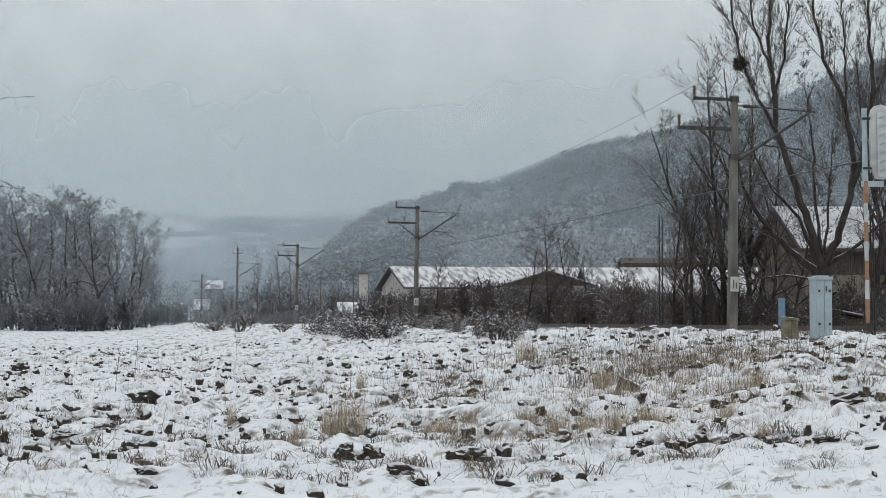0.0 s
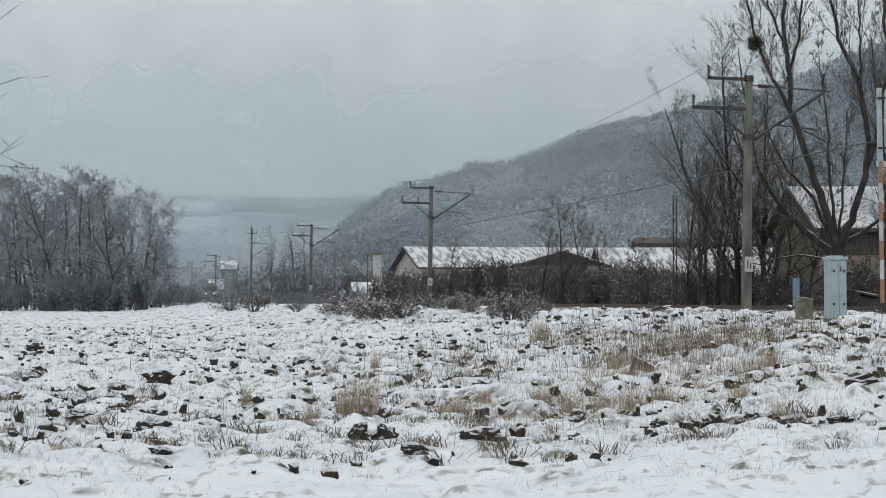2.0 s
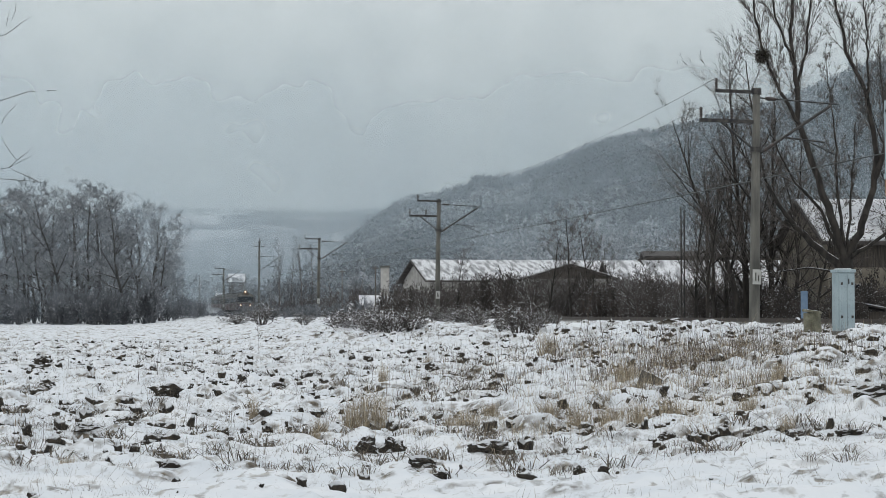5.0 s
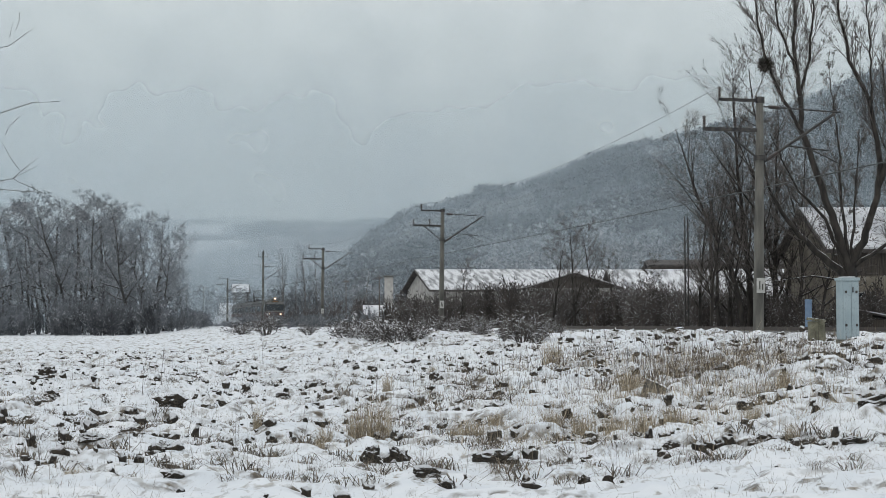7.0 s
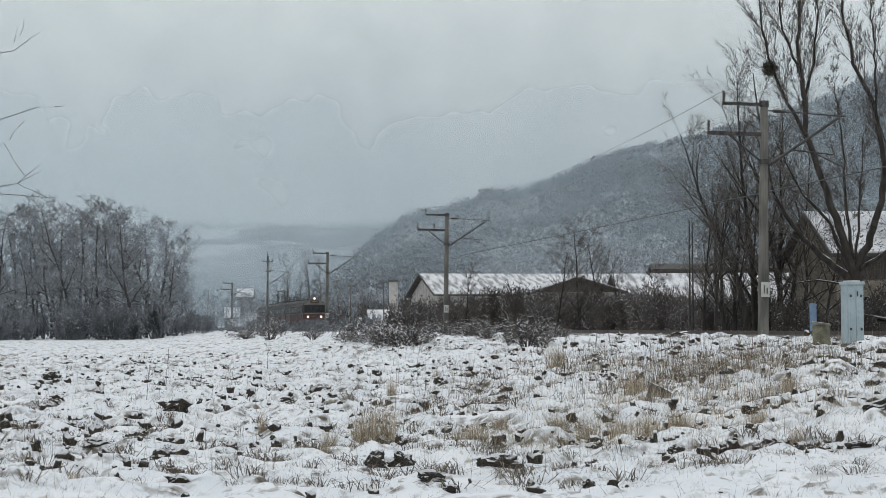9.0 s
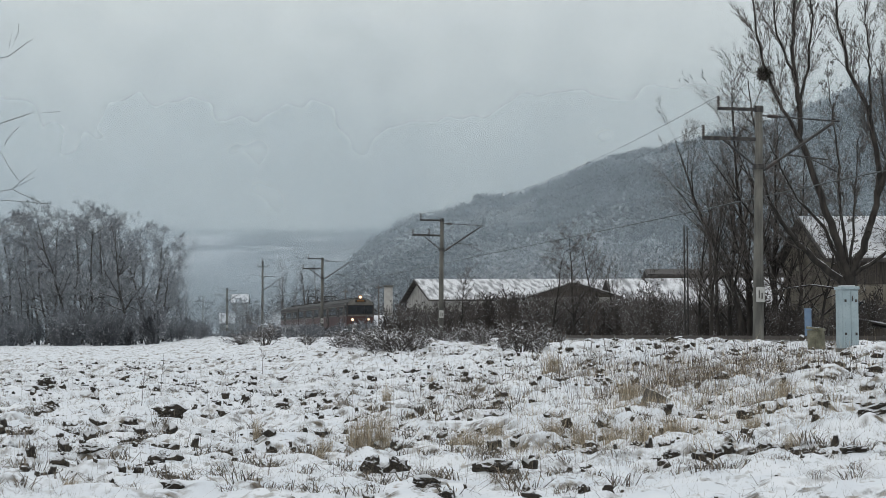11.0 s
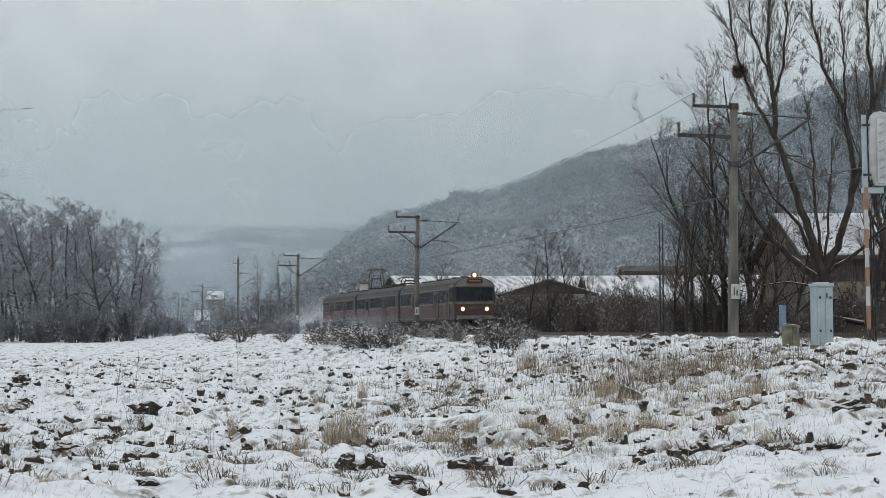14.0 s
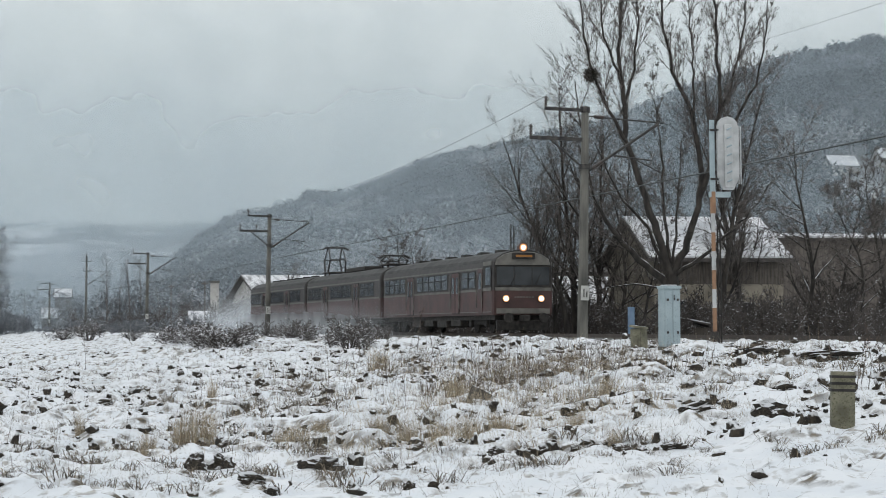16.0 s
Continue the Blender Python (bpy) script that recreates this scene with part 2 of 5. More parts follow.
def bm_box(x0, x1, y0, y1, z0, z1, bevel=0.0, bm=None):
    own = bmesh.new() if bm is None else bm
    vs = [own.verts.new((x, y, z)) for z in (z0, z1) for x, y in ((x0, y0), (x1, y0), (x1, y1), (x0, y1))]
    fs = [own.faces.new([vs[i] for i in f]) for f in
          ((3, 2, 1, 0), (4, 5, 6, 7), (0, 1, 5, 4), (1, 2, 6, 5), (2, 3, 7, 6), (3, 0, 4, 7))]
    if bevel:
        es = {e for f in fs for e in f.edges}
        bmesh.ops.bevel(own, geom=list(es), offset=bevel, segments=2, affect="EDGES", profile=0.6)
    return own


def bm_tube(bm, p, q, r0, r1=None, sides=8, caps=True):
    """A tapered round bar from p to q."""
    r1 = r0 if r1 is None else r1
    p, q = Vector(p), Vector(q)
    d = (q - p).normalized()
    u = d.cross(Vector((0.3, 0.9, 0.2))).normalized() if abs(d.z) > 0.9 else d.cross(Vector((0, 0, 1))).normalized()
    v = d.cross(u)
    ring = lambda c, r: [bm.verts.new(c + (u * math.cos(a) + v * math.sin(a)) * r) for a in (2 * math.pi * k / sides for k in range(sides))]
    a, b = ring(p, r0), ring(q, r1)
    for k in range(sides):
        bm.faces.new((a[k], a[(k + 1) % sides], b[(k + 1) % sides], b[k]))
    if caps:
        bm.faces.new(a[::-1])
        bm.faces.new(b)
    return bm


def mesh_of(name, bm, material, smooth=False):
    me = bpy.data.meshes.new(name)
    bmesh.ops.recalc_face_normals(bm, faces=bm.faces)
    bm.to_mesh(me)
    bm.free()
    me.materials.append(material)
    if smooth:
        me.polygons.foreach_set("use_smooth", [True] * len(me.polygons))
    return me


def part(name, bm, material, parent=None, label="", smooth=False, at=None):
    ob = new(name, mesh_of(name, bm, material, smooth) if isinstance(bm, bmesh.types.BMesh) else bm)
    if parent is not None:
        ob.parent = parent
    if at is not None:
        ob.matrix_basis = at
    return tagged(ob, label)


def raw_mesh(name, verts, faces, material, smooth=False):
    me = bpy.data.meshes.new(name)
    verts = np.asarray(verts, dtype=np.float32)
    faces = np.asarray(faces, dtype=np.int32)
    k = faces.shape[1]
    me.vertices.add(len(verts))
    me.vertices.foreach_set("co", verts.ravel())
    me.loops.add(faces.size)
    me.loops.foreach_set("vertex_index", faces.ravel())
    me.polygons.add(len(faces))
    me.polygons.foreach_set("loop_start", np.arange(len(faces), dtype=np.int32) * k)
    if smooth:
        me.polygons.foreach_set("use_smooth", np.ones(len(faces), dtype=bool))
    me.update(calc_edges=True)
    me.materials.append(material)
    return me


def empty(name, m, label, category, group="", kind=""):
    ob = new(name)
    ob.matrix_basis = m
    return tagged(ob, label, category, group, kind)


TABLE = np.random.RandomState(5).rand(256, 256)


def vnoise(x, y, seed=0):
    x, y = x + seed * 17.37, y + seed * 9.71
    xi, yi = np.floor(x).astype(int), np.floor(y).astype(int)
    fx, fy = x - xi, y - yi
    fx, fy = fx * fx * (3 - 2 * fx), fy * fy * (3 - 2 * fy)
    t = lambda a, b: TABLE[a & 255, b & 255]
    return (t(xi, yi) * (1 - fx) + t(xi + 1, yi) * fx) * (1 - fy) + (t(xi, yi + 1) * (1 - fx) + t(xi + 1, yi + 1) * fx) * fy


def sstep(a, b, v):
    t = np.clip((v - a) / (b - a), 0, 1)
    return t * t * (3 - 2 * t)


# ---- the lie of the land ----


def track_x(y):
    """The railway's centre line: nearly straight, with a slight bend beside the second mast."""
    d = np.asarray(y, dtype=float) - 135
    return 0.94 - 0.1992 * d - 0.0102 * 25 * np.log(np.cosh(np.clip(d / 25, -40, 40)))


RIDGE_X = np.array([-95, -62, -51, -40, -29, -18, 2, 9, 24, 43, 60, 82, 106, 143, 184, 239, 291, 392, 520, 900])
RIDGE_Z = np.array([0, 17, 31, 38, 45, 47, 52, 56, 55, 62, 71, 77, 82, 93, 107, 124, 134, 145, 155, 145])


def land(x, y):
    """Height of the ground without its small lumps."""
    x, y = np.asarray(x, dtype=float), np.asarray(y, dtype=float)
    s = (x - track_x(y)) * 0.98
    z = 1.08 * sstep(-24, -8.5, s) - 0.35 * sstep(4, 9, s) * sstep(40, 60, y)
    z = z + 0.10 * (vnoise(x / 9, y / 9, 1) - 0.5) * (1 - sstep(-9, -4, s))
    hr = np.interp(x * 900 / np.maximum(y, 300), RIDGE_X, RIDGE_Z)
    up = sstep(0, 1, np.clip((y - 430) / 470, 0, 1) ** 0.75) * 0.6 + 0.4 * np.clip((y - 430) / 470, 0, 1)
    hill = hr * up * (1 - sstep(900, 1500, y) * 0.9)
    far = (104 + 20 * vnoise(x / 200, y * 0 + 3, 4) + 6 * vnoise(x / 70, y * 0 + 5, 9)) * sstep(1000, 2250, y) * (1 - 0.3 * sstep(2300, 3400, y))
    return z + np.maximum(hill, far) + (vnoise(x / 60, y / 60, 7) - 0.5) * 8 * sstep(480, 900, y)


def lumps(x, y):
    """Frozen clods and tussocks of the meadow."""
    a = vnoise(x / 0.75, y / 0.75, 2)
    b = vnoise(x / 0.33, y / 0.33, 3)
    c = vnoise(x / 2.4, y / 2.4, 6)
    d = vnoise(x / 0.16, y / 0.16, 8)
    h = 0.46 * np.clip(a - 0.58, 0, 0.3) + 0.28 * np.clip(b - 0.5, 0, 0.4) + 0.16 * (c - 0.5) + 0.06 * (d - 0.5) - 0.04
    s = (x - track_x(y)) * 0.98
    return h * (1 - sstep(-3.2, -2.3, s) * 0.9) * (0.7 + 0.3 * sstep(18, 26, y)) * (1 - sstep(120, 300, y))


def ground_z(x, y):
    return float(land(x, y) + lumps(np.asarray(float(x)), np.asarray(float(y))))


def build_ground():
    ys = list(np.linspace(-420, 8, 22)) + list(np.linspace(9, 14, 8))
    v = 14.0
    while v < 95:
        v *= 1.0042
        ys.append(v)
    while v < 4200:
        v *= 1.0125
        ys.append(v)
    ys = np.array(ys)
    ks = np.linspace(-0.34, 0.39, 350)
    left = -0.34 * 1.32 ** np.arange(1, 17)
    right = 0.39 * 1.32 ** np.arange(1, 17)
    ks = np.concatenate([left[::-1], ks, right])
    Y, K = np.meshgrid(ys, ks, indexing="ij")
    X = K * np.maximum(Y, 12)
    Z = land(X, Y) + lumps(X, Y)
    n, m = Y.shape
    idx = np.arange(n * m).reshape(n, m)
    f = np.stack([idx[:-1, :-1], idx[:-1, 1:], idx[1:, 1:], idx[1:, :-1]], -1).reshape(-1, 4)
    ob = new("ground", raw_mesh("ground", np.stack([X, Y, Z], -1).reshape(-1, 3), f, M_GROUND, True))
    tagged(ob, "uneven meadow under thin snow with bare clods and straw", "ground", kind="structure")


build_ground()

# ---- mist hanging in the valley ----


def mist(y, x0, x1, z1, density, scale, top=0.25, sides=0.0):
    me = raw_mesh("mist", [(x0, 0, -4), (x1, 0, -4), (x1, 0, z1), (x0, 0, z1)], [(0, 1, 2, 3)],
                  mist_material("mist_air", density, scale, sides=sides, top=top))
    ob = new("mist", me)
    ob.location = (0, y, 0)
    tagged(ob, "thin grey winter mist hanging over the valley", "mist", kind="structure")


for yy, wide, tall, dens in ((255, 150, 28, 0.06), (390, 300, 70, 0.24), (520, 450, 130, 0.20), (620, 600, 190, 0.18), (730, 650, 240, 0.16), (1050, 900, 270, 0.44)):
    mist(yy, -wide, wide, tall, dens, 0.02, 0.5 if 500 < yy < 800 else 0.25)

# ---- railway ----


def along(y):
    """Pose on the track at depth y: x axis to the east side of the line, y axis up the line."""
    d = (float(track_x(y + 1)) - float(track_x(y - 1))) / 2
    return pose(float(track_x(y)), y, 0, 0, 0, math.degrees(math.atan(-d)))


RAIL_Z = 1.36


def strip(name, offsets, y0, y1, step, material, label, category, kind="", close=False):
    """A profile (offset, height) swept along the railway."""
    ys = np.arange(y0, y1, step)
    rows = []
    for y in ys:
        m = along(y)
        rows.append([m @ Vector((o, 0, h)) for o, h in offsets])
    k = len(offsets)
    v = [p for r in rows for p in r]
    f = []
    for i in range(len(rows) - 1):
        for j in range(k if close else k - 1):
            f.append((i * k + j, i * k + (j + 1) % k, (i + 1) * k + (j + 1) % k, (i + 1) * k + j))
    ob = new(name, raw_mesh(name, v, f, material))
    return tagged(ob, label, category, kind=kind)


def build_track():
    strip("ballast_bed", [(-2.6, 0.9), (-1.7, 1.2), (1.7, 1.2), (2.6, 0.9)], 20, 640, 4, M_BALLAST,
          "dark stone ballast bed dusted with snow", "ballast", "structure")
    for side in (-0.75, 0.75):
        prof = [(side - 0.07, 1.2), (side - 0.02, 1.23), (side - 0.035, RAIL_Z), (side + 0.035, RAIL_Z), (side + 0.02, 1.23), (side + 0.07, 1.2)]
        strip("rail", prof, 20, 640, 3, M_RAIL, "rusty steel rail on the ballast", "rail", "structure", True)
    me = mesh_of("sleeper", bm_box(-1.3, 1.3, -0.13, 0.13, 1.12, 1.225, 0.015), M_CONCRETE)
    bed = bpy.data.objects["ballast_bed"]
    for k in range(150):
        ob = new("sleeper", me)
        ob.parent = bed
        ob.matrix_basis = along(40 + k * 0.62)


def insulator(bm, p, h=0.42):
    bm_tube(bm, p, Vector(p) + Vector((0, 0, h)), 0.035, sides=6)
    for k in range(4):
        z = 0.05 + h * k / 4.4
        bm_tube(bm, Vector(p) + Vector((0, 0, z)), Vector(p) + Vector((0, 0, z + 0.05)), 0.085, 0.055, 8)
    return bm


MAST_Y = [68.7, 135.2, 203.9, 271.5, 339.0, 407.8, 475.0, 543.0, 611.0]
MAST_H = 8.77
MAST_OFF = -2.98


def catenary_mast(tall=False):
    h = 11.0 if tall else MAST_H
    m = empty("catenary_mast", pose(0, 0, 0), "grey concrete railway mast with dark steel arms", "mast", "masts along the railway")
    bm = bmesh.new()
    bm_tube(bm, (0, 0, -0.6), (0, 0, h), 0.21, 0.135, 12)
    part("pole", bm, M_CONCRETE, m, smooth=False)
    part("pole_cap", bm_tube(bmesh.new(), (0, 0, h - 0.16), (0, 0, h + 0.07), 0.18, 0.17, 12), M_STEEL, m)
    top = h if not tall else 9.2
    if not tall:
        part("upper_arm", bm_box(-1.62, 0.0, -0.05, 0.05, h - 0.13, h - 0.01, 0.01), M_STEEL, m)
        part("insulator", insulator(bmesh.new(), (-1.57, 0, h - 0.02)), M_INSUL, m)
        part("lower_arm", bm_box(-2.2, 0.1, -0.06, 0.06, h - 1.25, h - 1.11, 0.01), M_STEEL, m)
        for x in (-2.15, -0.95):
            part("insulator", insulator(bmesh.new(), (x, 0, h - 1.12)), M_INSUL, m)
        part("brace", bm_tube(bmesh.new(), (-1.4, 0, h - 1.2), (-0.1, 0, h - 2.2), 0.045), M_STEEL, m)
        part("collar", bm_tube(bmesh.new(), (0, 0, h - 2.3), (0, 0, h - 2.12), 0.235, 0.235, 12), M_STEEL, m)
    else:
        for z, w in ((h - 0.7, 0.75), (h - 2.2, 0.45)):
            part("cross_arm", bm_box(-w, w, -0.05, 0.05, z - 0.06, z + 0.06, 0.01), M_STEEL, m)
            for x in (-w + 0.05, w - 0.05):
                part("insulator", insulator(bmesh.new(), (x, 0, z + 0.05)), M_INSUL, m)
        part("insulator", insulator(bmesh.new(), (0, 0, h + 0.05), 0.5), M_INSUL, m)
    c = part("cantilever", bm_tube(bmesh.new(), (0.15, 0, top - 2.35), (2.95, 0, top - 0.45), 0.055), M_STEEL, m)
    part("tie_bar", bm_tube(bmesh.new(), (0.1, 0, top - 0.28), (3.2, 0, top - 0.4), 0.03, sides=6), M_STEEL, c)
    part("insulator", bm_tube(bmesh.new(), (0.35, 0, top - 0.29), (0.75, 0, top - 0.31), 0.07, 0.07), M_INSUL, c)
    part("insulator", bm_tube(bmesh.new(), (0.3, 0, top - 2.25), (0.7, 0, top - 1.98), 0.075, 0.075), M_INSUL, c)
    part("registration_arm", bm_tube(bmesh.new(), (1.1, 0, top - 1.72), (2.7, 0, top - 1.85), 0.035, sides=6), M_STEEL, c)
    part("steady_arm", bm_tube(bmesh.new(), (1.9, 0, top - 1.78), (3.1, 0, top - 2.3), 0.028, sides=6), M_STEEL, c)
    return m


def mast_pose(y, lean=0.9):
    m = along(y)
    q = m @ Vector((MAST_OFF, 0, 0))
    return Matrix.Translation((q.x, q.y, 1.09)) @ pose(0, 0, 0, 0, lean, 11.3)


def build_masts():
    first = catenary_mast()
    first.matrix_basis = mast_pose(MAST_Y[0], 1.0)
    plate = part("number_plate", bm_box(-0.16, 0.16, -0.25, -0.2, 1.55, 2.1, 0.005), mk("white_enamel", (0.28, 0.28, 0.27), (0.45, 0.45, 0.43), 5, 0.5), first, "white enamel plate with dark bars")
    part("bar", bm_box(-0.08, -0.03, -0.256, -0.249, 1.68, 1.98), M_CONCRETE, plate)
    part("bar", bm_box(0.03, 0.08, -0.256, -0.249, 1.66, 1.88), M_CONCRETE, plate)
    for k, y in enumerate(MAST_Y[1:]):
        if k == 2:
            t = catenary_mast(True)
            tagged(t, "taller concrete railway mast with short cross arms")
            t.matrix_basis = mast_pose(y, 0.3)
        else:
            copy_thing(first, mast_pose(y, (0.95, 0.8, 0.5, 0.4, 0.6, 0.2, 0.3, 0.5)[k]))


def wire(name, pts, r, label):
    cu = bpy.data.curves.new(name, "CURVE")
    cu.dimensions, cu.bevel_depth, cu.bevel_resolution = "3D", r, 1
    sp = cu.splines.new("POLY")
    sp.points.add(len(pts) - 1)
    for p, q in zip(sp.points, pts):
        p.co = (*q, 1)
    cu.materials.append(M_WIRE)
    return tagged(new(name, cu), label, "wire", "overhead wires")


def span(p, q, sag, n=14):
    return [Vector(p).lerp(Vector(q), t) - Vector((0, 0, sag * 4 * t * (1 - t))) for t in (k / n for k in range(n + 1))]


def build_wires():
    ys = [8.0] + MAST_Y
    at = [mast_pose(y, 0.9) for y in ys]
    h = MAST_H
    for spot, sag, r, name in (((-1.57, 0, h + 0.4), 0.9, 0.0075, "feeder_wire"), ((-2.15, 0, h - 0.7), 0.9, 0.007, "feeder_wire"),
                               ((-0.95, 0, h - 0.7), 0.95, 0.007, "feeder_wire")):
        for a, b in zip(at, at[1:]):
            wire(name, span(a @ Vector(spot), b @ Vector(spot), sag), r if a is not at[0] else 0.0035, "thin dark feeder wire strung between the masts")
    for i, (a, b) in enumerate(zip(at, at[1:])):
        p, q = a @ Vector((2.98, 0, h - 0.5)), b @ Vector((2.98, 0, h - 0.5))
        s = 1 if i % 2 else -1
        wire("catenary_wire", span(p, q, 1.05), 0.006, "dark carrier wire sagging over the track")
        c0, c1 = a @ Vector((2.98 + 0.2 * s, 0, h - 2.62)), b @ Vector((2.98 - 0.2 * s, 0, h - 2.62))
        wire("contact_wire", span(c0, c1, 0.05), 0.024, "dark contact wire over the track")
        for k in range(1, 8):
            t = k / 8
            top = p.lerp(q, t) - Vector((0, 0, 1.05 * 4 * t * (1 - t)))
            low = c0.lerp(c1, t)
            wire("dropper", [top, low], 0.003, "thin dropper between carrier and contact wire")


build_track()
build_masts()
build_wires()

# ---- trees ----


class Style:
    def __init__(self, step, wander, up, kids, angle, ratio, rmin, depth, bare=0.2, rr=0.6):
        self.step, self.wander, self.up, self.kids, self.angle = step, wander, up, kids, angle
        self.ratio, self.rmin, self.depth, self.bare, self.rr = ratio, rmin, depth, bare, rr


def grow(S, rnd, p, d, L, r, lvl, st):
    step = st.step[min(lvl, len(st.step) - 1)]
    n = max(2, int(L / step))
    kids = st.kids[min(lvl, len(st.kids) - 1)]
    ang = st.angle[min(lvl, len(st.angle) - 1)]
    up = st.up[min(lvl, len(st.up) - 1)]
    due = 0.0
    for i in range(n):
        w = st.wander
        d = Vector((d.x + rnd.gauss(0, w), d.y + rnd.gauss(0, w), d.z + rnd.gauss(0, w) + up)).normalized()
        q = p + d * (L / n)
        ra, rb = max(st.rmin, r * (1 - 0.88 * i / n)), max(st.rmin * 0.8, r * (1 - 0.88 * (i + 1) / n))
        S.append((*p, *q, ra, rb, lvl))
        f = (i + 1) / n
        if lvl < st.depth and f > (st.bare if lvl == 0 else 0.06):
            due += kids / n
            while due > rnd.random():
                due -= 1
                sprout(S, rnd, q, d, L, rb, f, lvl, ang, st)
        p = q


def sprout(S, rnd, q, d, L, r, f, lvl, ang, st):
    side = d.cross(Vector((rnd.gauss(0, 1), rnd.gauss(0, 1), rnd.gauss(0, 1))))
    if side.length < 1e-4:
        return
    side.normalize()
    a = radians(ang * rnd.uniform(0.7, 1.3))
    c = d * math.cos(a) + side * math.sin(a)
    grow(S, rnd, q, c, L * st.ratio[min(lvl, len(st.ratio) - 1)] * rnd.uniform(0.6, 1.15) * (1.1 - 0.6 * f), max(st.rmin, r * st.rr), lvl + 1, st)


def guided(S, rnd, pts, r0, r1, st, lvl=0, bare=0.0, density=1.0, reach=3.0):
    """A limb along a few given points, with branches growing from it."""
    pts = [Vector(p) for p in pts]
    fine = []
    for a, b in zip(pts, pts[1:]):
        n = max(1, int((b - a).length / 0.4))
        fine += [a.lerp(b, k / n) + Vector([rnd.gauss(0, 0.035) for _ in range(3)]) for k in range(n)]
    fine.append(pts[-1])
    n_all = len(fine) - 1
    for i in range(n_all):
        f0, f1 = i / n_all, (i + 1) / n_all
        S.append((*fine[i], *fine[i + 1], r0 + (r1 - r0) * f0, r0 + (r1 - r0) * f1, lvl))
        for _ in range(4 if f1 > bare else 0):
            if rnd.random() > density * 0.62:
                continue
            d = (fine[i + 1] - fine[i]).normalized()
            sprout(S, rnd, fine[i + 1], d, reach / st.ratio[min(lvl, 2)] * (1.15 - 0.55 * f1), min(0.05, (r0 + (r1 - r0) * f1) * 0.75), 0.35, lvl, st.angle[min(lvl, 2)], st)


def ribbons(S):
    """The finest twigs, each a narrow strip turned at random."""
    A = np.array(S)
    rs = np.random.RandomState(len(S) % 9973)
    p, q, r = A[:, 0:3], A[:, 3:6], A[:, 6:7]
    u = np.cross(q - p, rs.normal(size=p.shape))
    u /= np.linalg.norm(u, axis=1, keepdims=True) + 1e-9
    V = np.stack([p - u * r * 1.25, p + u * r * 1.25, q + u * r * 0.8, q - u * r * 0.8], 1).reshape(-1, 3)
    return V, np.arange(len(A) * 4).reshape(-1, 4)


def prisms(S, sides):
    if sides == 2:
        return ribbons(S)
    A = np.array(S)
    p, q, r0, r1 = A[:, 0:3], A[:, 3:6], A[:, 6], A[:, 7]
    d = q - p
    d /= np.linalg.norm(d, axis=1, keepdims=True) + 1e-9
    ref = np.where(np.abs(d[:, 2:3]) > 0.9, np.array([[1.0, 0, 0]]), np.array([[0, 0, 1.0]]))
    u = np.cross(d, ref)
    u /= np.linalg.norm(u, axis=1, keepdims=True)
    v = np.cross(d, u)
    rings = []
    for c, r in ((p - d * r0[:, None] * 0.2, r0), (q, r1)):
        for k in range(sides):
            a = 2 * math.pi * k / sides
            rings.append(c + (u * math.cos(a) + v * math.sin(a)) * r[:, None])
    V = np.stack(rings, 1).reshape(-1, 3)
    base = (np.arange(len(A)) * 2 * sides)[:, None]
    F = [np.concatenate([base + k, base + (k + 1) % sides, base + sides + (k + 1) % sides, base + sides + k], 1) for k in range(sides)]
    return V, np.concatenate(F, 0)


def tree_parts(parent, S, m_trunk, m_twig, split=1, trunk_sides=7, twig_sides=3):
    big = [s for s in S if s[8] <= split]
    small = [s for s in S if s[8] > split]
    part("trunk", raw_mesh("trunk", *prisms(big, trunk_sides), m_trunk, True), None, parent)
    if small:
        top = max(s[8] for s in small)
        V, F = prisms([s for s in small if s[8] < top] or small[:1], twig_sides)
        V2, F2 = ribbons([s for s in small if s[8] == top])
        part("crown", raw_mesh("crown", np.concatenate([V, V2]), np.concatenate([F, F2 + len(V)]), m_twig), None, parent)


ASH = Style((0.8, 0.55, 0.5, 0.5), 0.08, (0.03, 0.06, 0.05, 0.04), (24, 13, 8, 5), (50, 40, 36, 36), (0.42, 0.52, 0.62, 0.5), 0.0085, 3, 0.22)
POPLAR = Style((0.7, 0.5, 0.45, 0.4), 0.05, (0.05, 0.12, 0.10, 0.07), (26, 11, 7, 4), (32, 28, 26, 30), (0.30, 0.50, 0.55, 0.5), 0.0068, 3, 0.12)
FAN = Style((0.6, 0.5, 0.42, 0.4), 0.07, (0.04, 0.07, 0.06, 0.04), (26, 11, 6, 4), (42, 32, 30, 34), (0.40, 0.5, 0.55, 0.5), 0.0068, 3, 0.10, 0.5)
WILD = Style((0.6, 0.5, 0.45, 0.4), 0.10, (0.03, 0.05, 0.05, 0.03), (22, 12, 8, 4), (52, 44, 40, 40), (0.45, 0.52, 0.6, 0.5), 0.0095, 3, 0.15)
FAR_TREE = Style((1.8, 1.1, 0.9, 0.8), 0.08, (0.03, 0.05, 0.02, 0.01), (24, 13, 9, 5), (56, 44, 42, 42), (0.36, 0.5, 0.6, 0.5), 0.021, 3, 0.25)
SHRUB = Style((0.35, 0.3, 0.22), 0.13, (0.02, 0.04, 0.03), (10, 8, 5), (42, 45, 45), (0.5, 0.5, 0.5), 0.006, 2, 0.05)


def place(px, y, dz=0.0):
    """A spot on the ground along a bearing from the viewer's stand (as offset over distance), at depth y."""
    x = px * y
    return x, y, ground_z(x, y) + dz


def bear(px):
    return (px - 784) / 3250


